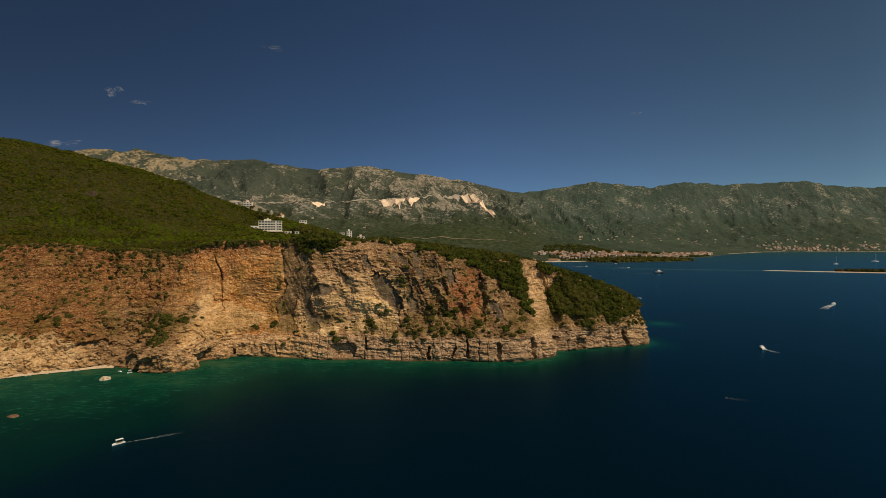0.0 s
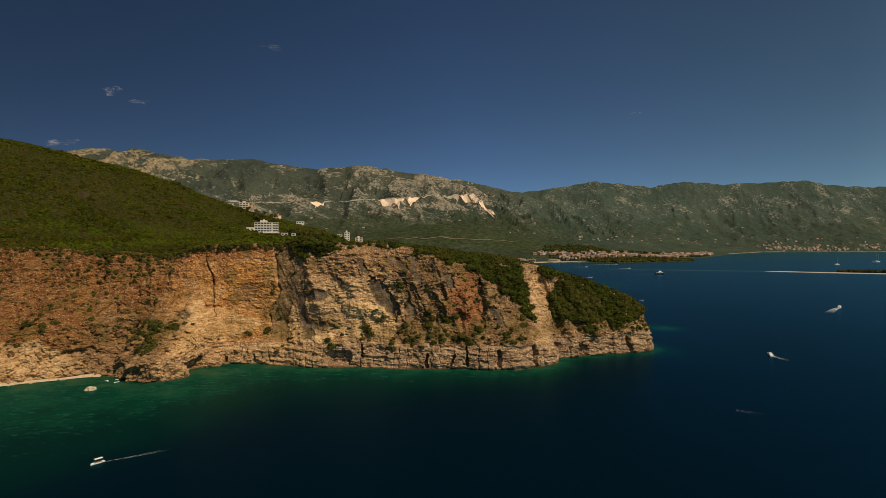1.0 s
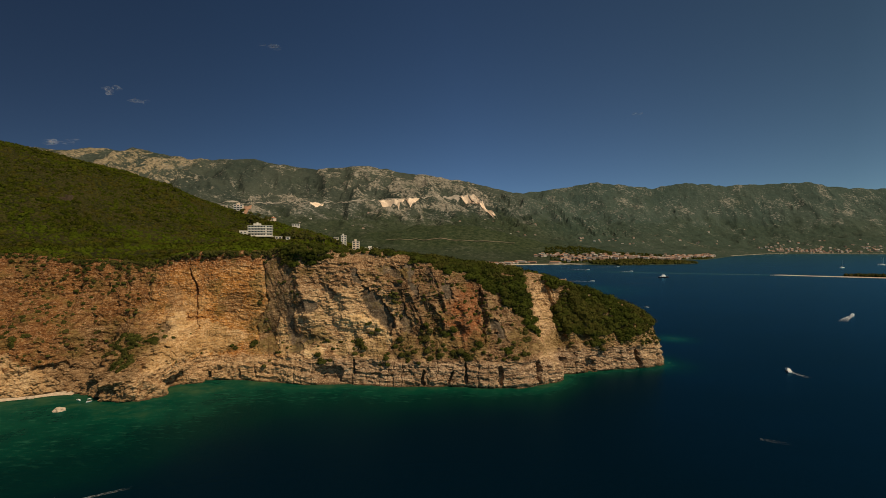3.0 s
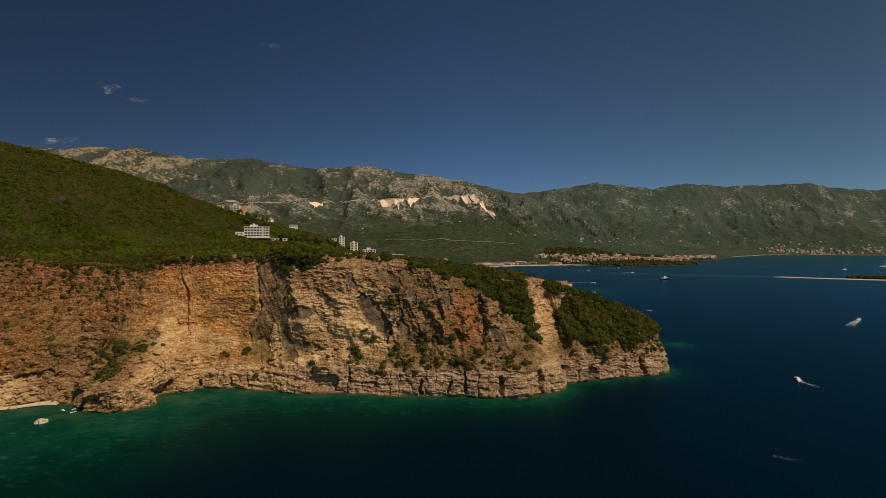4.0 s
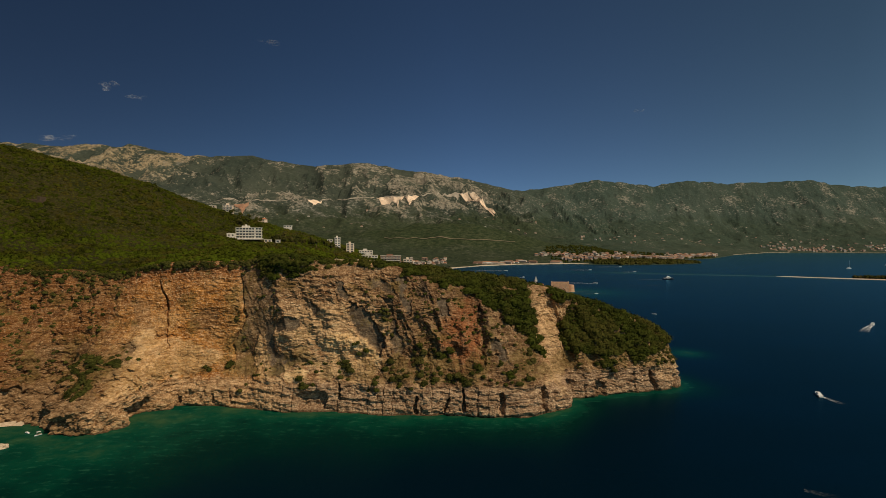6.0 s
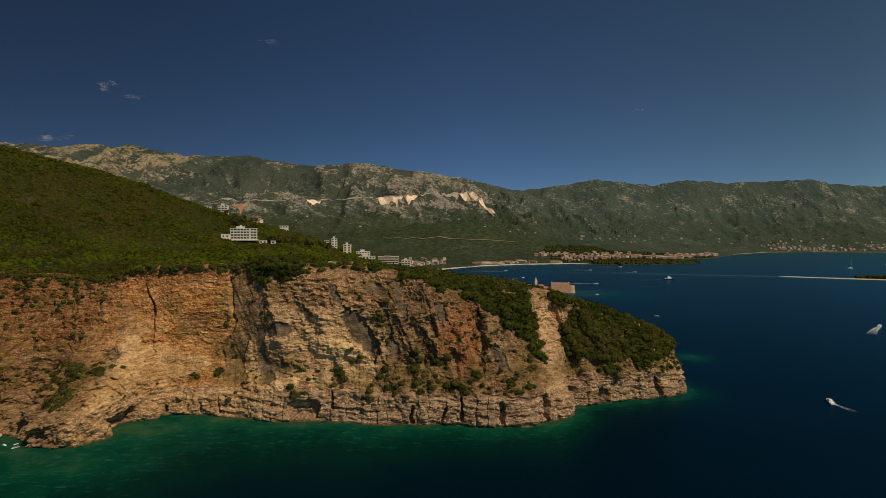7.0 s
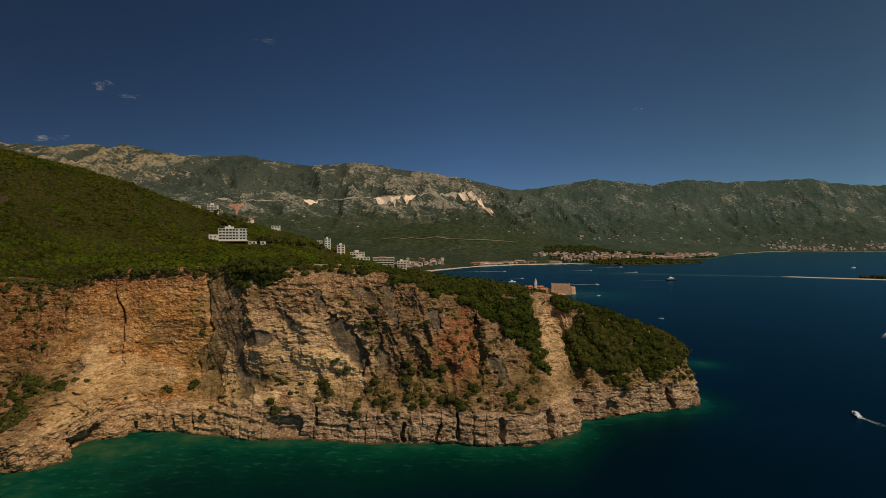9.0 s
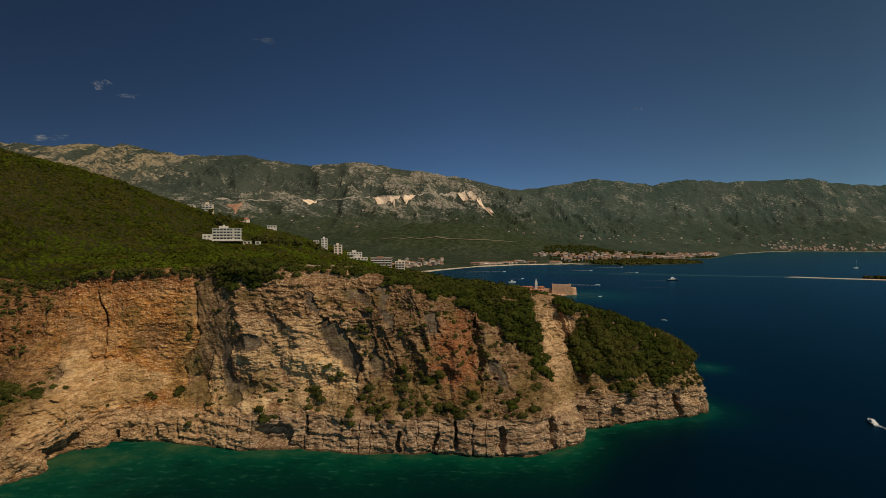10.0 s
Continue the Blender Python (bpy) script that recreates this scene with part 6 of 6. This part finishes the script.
def wake(x, y, heading, length, width, label="white foam wake on dark water", z=0.05, spread=1.0, strength=1.0):
    """Foam behind a boat whose stern is at (x, y). heading: degrees from +x."""
    n, k = 40, 9
    t = np.linspace(0, 1, n)[:, None]
    f = np.linspace(-1, 1, k)[None]
    w = width * (0.35 + spread * t) / 2
    lx, ly = -t * length + 0 * f, f * w + 0.02 * length * np.sin(t * 3)
    a = radians(heading)
    X, Y = x + lx * math.cos(a) - ly * math.sin(a), y + lx * math.sin(a) + ly * math.cos(a)
    me = raw_mesh("wake", np.stack([X, Y, np.full(X.shape, z)], -1).reshape(-1, 3), grid_faces(n, k), MAT_FOAM, True)
    at = me.attributes.new("foam", "FLOAT", "POINT")
    edge = (1 - t) ** 1.2 * (0.35 + 0.65 * np.abs(f) ** 1.5) * (1 - np.abs(f) ** 12) * np.minimum(1, (1 - t) * 4)
    at.data.foreach_set("value", (strength * edge).ravel().astype(np.float32))
    return tagged(new("wake", me), label, "wake", kind="structure")


motor_boat(pose(-200, 301, 0, 0, 0, 160), 3.0, "small white dinghy floating in the cove")
motor_boat(pose(-192.5, 298.5, 0, 0, 0, 245), 3.0, "small white boat with a canopy in the cove", canopy=True)
motor_boat(pose(-128, 189.5, 0, 0, 0, 236), 4.5, "small white excursion boat with a flat canopy", canopy=True)
wake(-126.7, 191.0, 216, 22, 1.8, strength=0.9)
motor_boat(pose(212, 378, 0, 0, 0, 74), 9.0, "white cabin motor boat turning with a short wake")
wake(212.5, 374.5, 100, 15, 5, spread=0.6, strength=1.5)
motor_boat(pose(441, 645, 0, 0, 0, 48), 12, "white speedboat running with a broad wake")
wake(442, 646.5, 48, 70, 12, spread=0.5, strength=3.0)
motor_boat(pose(470, 1290, 0, 0, 0, 8), 25, "large motor yacht with a dark hull and white decks", MAT_NAVY, True)
wake(457, 1288, 8, 70, 8, strength=0.6)
sail_boat(pose(1205, 1770, 0, 0, 0, 20), 19, "white sailing boat at anchor with bare mast")
sail_boat(pose(1480, 1975, 0, 0, 0, -15), 22, "white sailing boat at anchor with bare mast")
sail_boat(pose(1500, 1995, 0, 0, 0, 10), 20, "white sailing boat at anchor with bare mast")
motor_boat(pose(278, 1172, 0, 0, 0, -8), 9, "small white boat crossing the bay at speed")
wake(274, 1172.5, -8, 75, 16, strength=1.8)
motor_boat(pose(236, 715, 0, 0, 0, 150), 6, "small white boat off the point")
motor_boat(pose(176, 560, 0, 0, 0, 30), 5.5, "small white boat moored off the point")
motor_boat(pose(116, 1232, 0, 0, 0, 15), 15, "white motor yacht off the old town", MAT_HULL, True)
motor_boat(pose(150, 1340, 0, 0, 0, 35), 8, "small white boat heading for the old town")
wake(147, 1338, 35, 45, 9, strength=1.6)
motor_boat(pose(228, 962, 0, 0, 0, 10), 6, "small white boat in the shallows by the fortress")
wake(394, 1123, 10, 90, 7, "faint old wake on the bay", spread=0.3, strength=0.35)
wake(128, 256, 150, 12, 9, "patch of drifting foam on dark water", spread=0.2, strength=0.16)
for wx, wy, hd, ln in ((520, 1830, 4, 90), (380, 1650, -3, 60), (900, 2380, 10, 90), (1120, 2650, 5, 80), (130, 1600, 5, 120), (480, 1560, 2, 30)):
    motor_boat(pose(wx, wy, 0, 0, 0, hd), 9, "distant white motor boat crossing the bay")
    wake(wx - 4, wy, hd, ln, 22, strength=1.8)


wake(800, 1396, -12, 520, 9, "pale line of current running from the sand spit", spread=0.3, strength=0.8)


# ---- bushes that stand out on the cliff ----
def cliff_point(x, z):
    """The place on the seaward face at x and height z."""
    d = (SURF[..., 0] - x) ** 2 + (SURF[..., 2] - z) ** 2 + np.where(SURF[..., 1] > 412, 1e4, 0)
    i = np.unravel_index(np.argmin(d), d.shape)
    return SURF[i]


def bush_kind(seed, mat):
    rg = np.random.default_rng(seed)
    v = clump_template(rg, 170, 0.15).reshape(-1, 3)
    crown = raw_mesh("crown", v, np.arange(len(v)).reshape(-1, 4), mat, False)
    bm = bmesh.new()
    for k in range(4):
        a = k * 1.6 + seed
        tip = Vector((0.45 * math.cos(a), 0.45 * math.sin(a), 0.55))
        rot = tip.to_track_quat("Z", "Y").to_matrix().to_4x4()
        bmesh.ops.create_cone(bm, segments=5, radius1=0.06, radius2=0.02, depth=tip.length + 0.5, matrix=rot @ Matrix.Translation((0, 0, tip.length / 2 - 0.25)))
    stem = bpy.data.meshes.new("stem")
    bm.to_mesh(stem)
    bm.free()
    stem.materials.append(MAT_BARK)
    return crown, stem


BUSH_KINDS = [bush_kind(k, MAT_LEAF if k == 5 else MAT_LEAF_DARK) for k in range(6)]
# patches of bushes on the face: x, z, half width, half height
BUSH_PATCHES = [
    (-50.8, 29.6, 2, 2), (-113.7, 9.5, 3, 2), (-79, 14.5, 4.5, 4), (-60, 18, 4, 6), (-44.4, 15, 3, 4), (-5.6, 27.4, 4, 4.5),
    (-27.8, 16, 5.5, 3.5), (-13, 18.5, 6, 4), (4.4, 17.5, 8, 3), (-71, 76, 5, 3), (-102, 72, 5.5, 5), (-183, 23, 5, 6)]
BUSH_PATCHES += [
    (-182, 16, 5, 3), (-187, 14, 4, 3), (-193, 23, 7, 6), (-186, 28, 6, 3), (-200, 27, 4, 3), (-176, 25, 3, 4), (-140, 17, 2, 2), (-128, 19, 2, 2),
    (30, 18, 6, 3), (40, 24, 3, 7), (14, 24, 3, 4), (-36, 22, 3, 4), (-20, 30, 3, 6), (-250, 27, 6, 3), (-262, 30, 6, 3), (-268, 12, 3, 2), (88, 16, 6, 3)]
bush_rng = random.Random(31)
for bx, bz, bw, bh in BUSH_PATCHES:
    for k in range(max(2, int(bw * bh / 2.6))):
        p = cliff_point(bx + bush_rng.uniform(-bw, bw), max(9.0, bz + bush_rng.uniform(-bh, bh)))
        r = bush_rng.uniform(1.2, 2.6)
        ob = new("bush")
        ob.matrix_basis = pose(p[0], p[1] - 0.2, p[2] - 0.3, 0, 0, bush_rng.uniform(0, 360)) @ Matrix.Diagonal((r, r, r * 0.9, 1))
        tagged(ob, "dark green bush rooted in the cliff face", "bush", "bushes on the cliff")
        crown, stem = BUSH_KINDS[bush_rng.randrange(6)]
        for nm, me in (("crown", crown), ("stem", stem)):
            c = new(nm, me)
            c.parent = ob


# ---- fallen rocks on the apron above the cove ----
rock_rng = random.Random(77)
for k in range(26):
    p = cliff_point(rock_rng.uniform(-268, -218), rock_rng.uniform(2, 17))
    r = rock_rng.uniform(0.6, 2.0)
    ob = boulder(0, 0, r, rock_rng.uniform(0.6, 0.9), 20 + k, "fallen tan rock on the slope above the cove", MAT_CLIFF)
    ob.matrix_basis = pose(p[0], p[1], p[2] + 0.15 * r, rock_rng.uniform(-25, 25), 0, rock_rng.uniform(0, 360))


# ---- a few thin clouds ----
def cloud(x, z, w, h, seed):
    rg = random.Random(seed)
    bm = bmesh.new()
    for k in range(7):
        m = Matrix.Translation((rg.uniform(-1, 1) * w, rg.uniform(-20, 20), rg.uniform(-1, 1) * h)) @ Matrix.Diagonal((w * rg.uniform(0.25, 0.5), 30, h * rg.uniform(0.4, 0.8), 1))
        bmesh.ops.create_icosphere(bm, subdivisions=3, radius=1.0, matrix=m)
    for v in bm.verts:
        v.co += Vector((1, 0.3, 0.6)) * 14 * noise.noise(v.co / 30)
    me = bpy.data.meshes.new("cloud")
    bm.to_mesh(me)
    bm.free()
    me.materials.append(MAT_CLOUD)
    ob = new("cloud", me)
    ob.location = (x, 4700, z)
    tagged(ob, "small thin white cloud in the blue sky", "cloud", kind="structure")


for cx, cz, cw, ch, sd in ((-3080, 1420, 75, 35, 1), (-2850, 1330, 60, 20, 2), (-3560, 970, 130, 22, 3), (1490, 1175, 45, 14, 4), (-1680, 1790, 70, 18, 5)):
    cloud(cx, cz, cw, ch, sd)
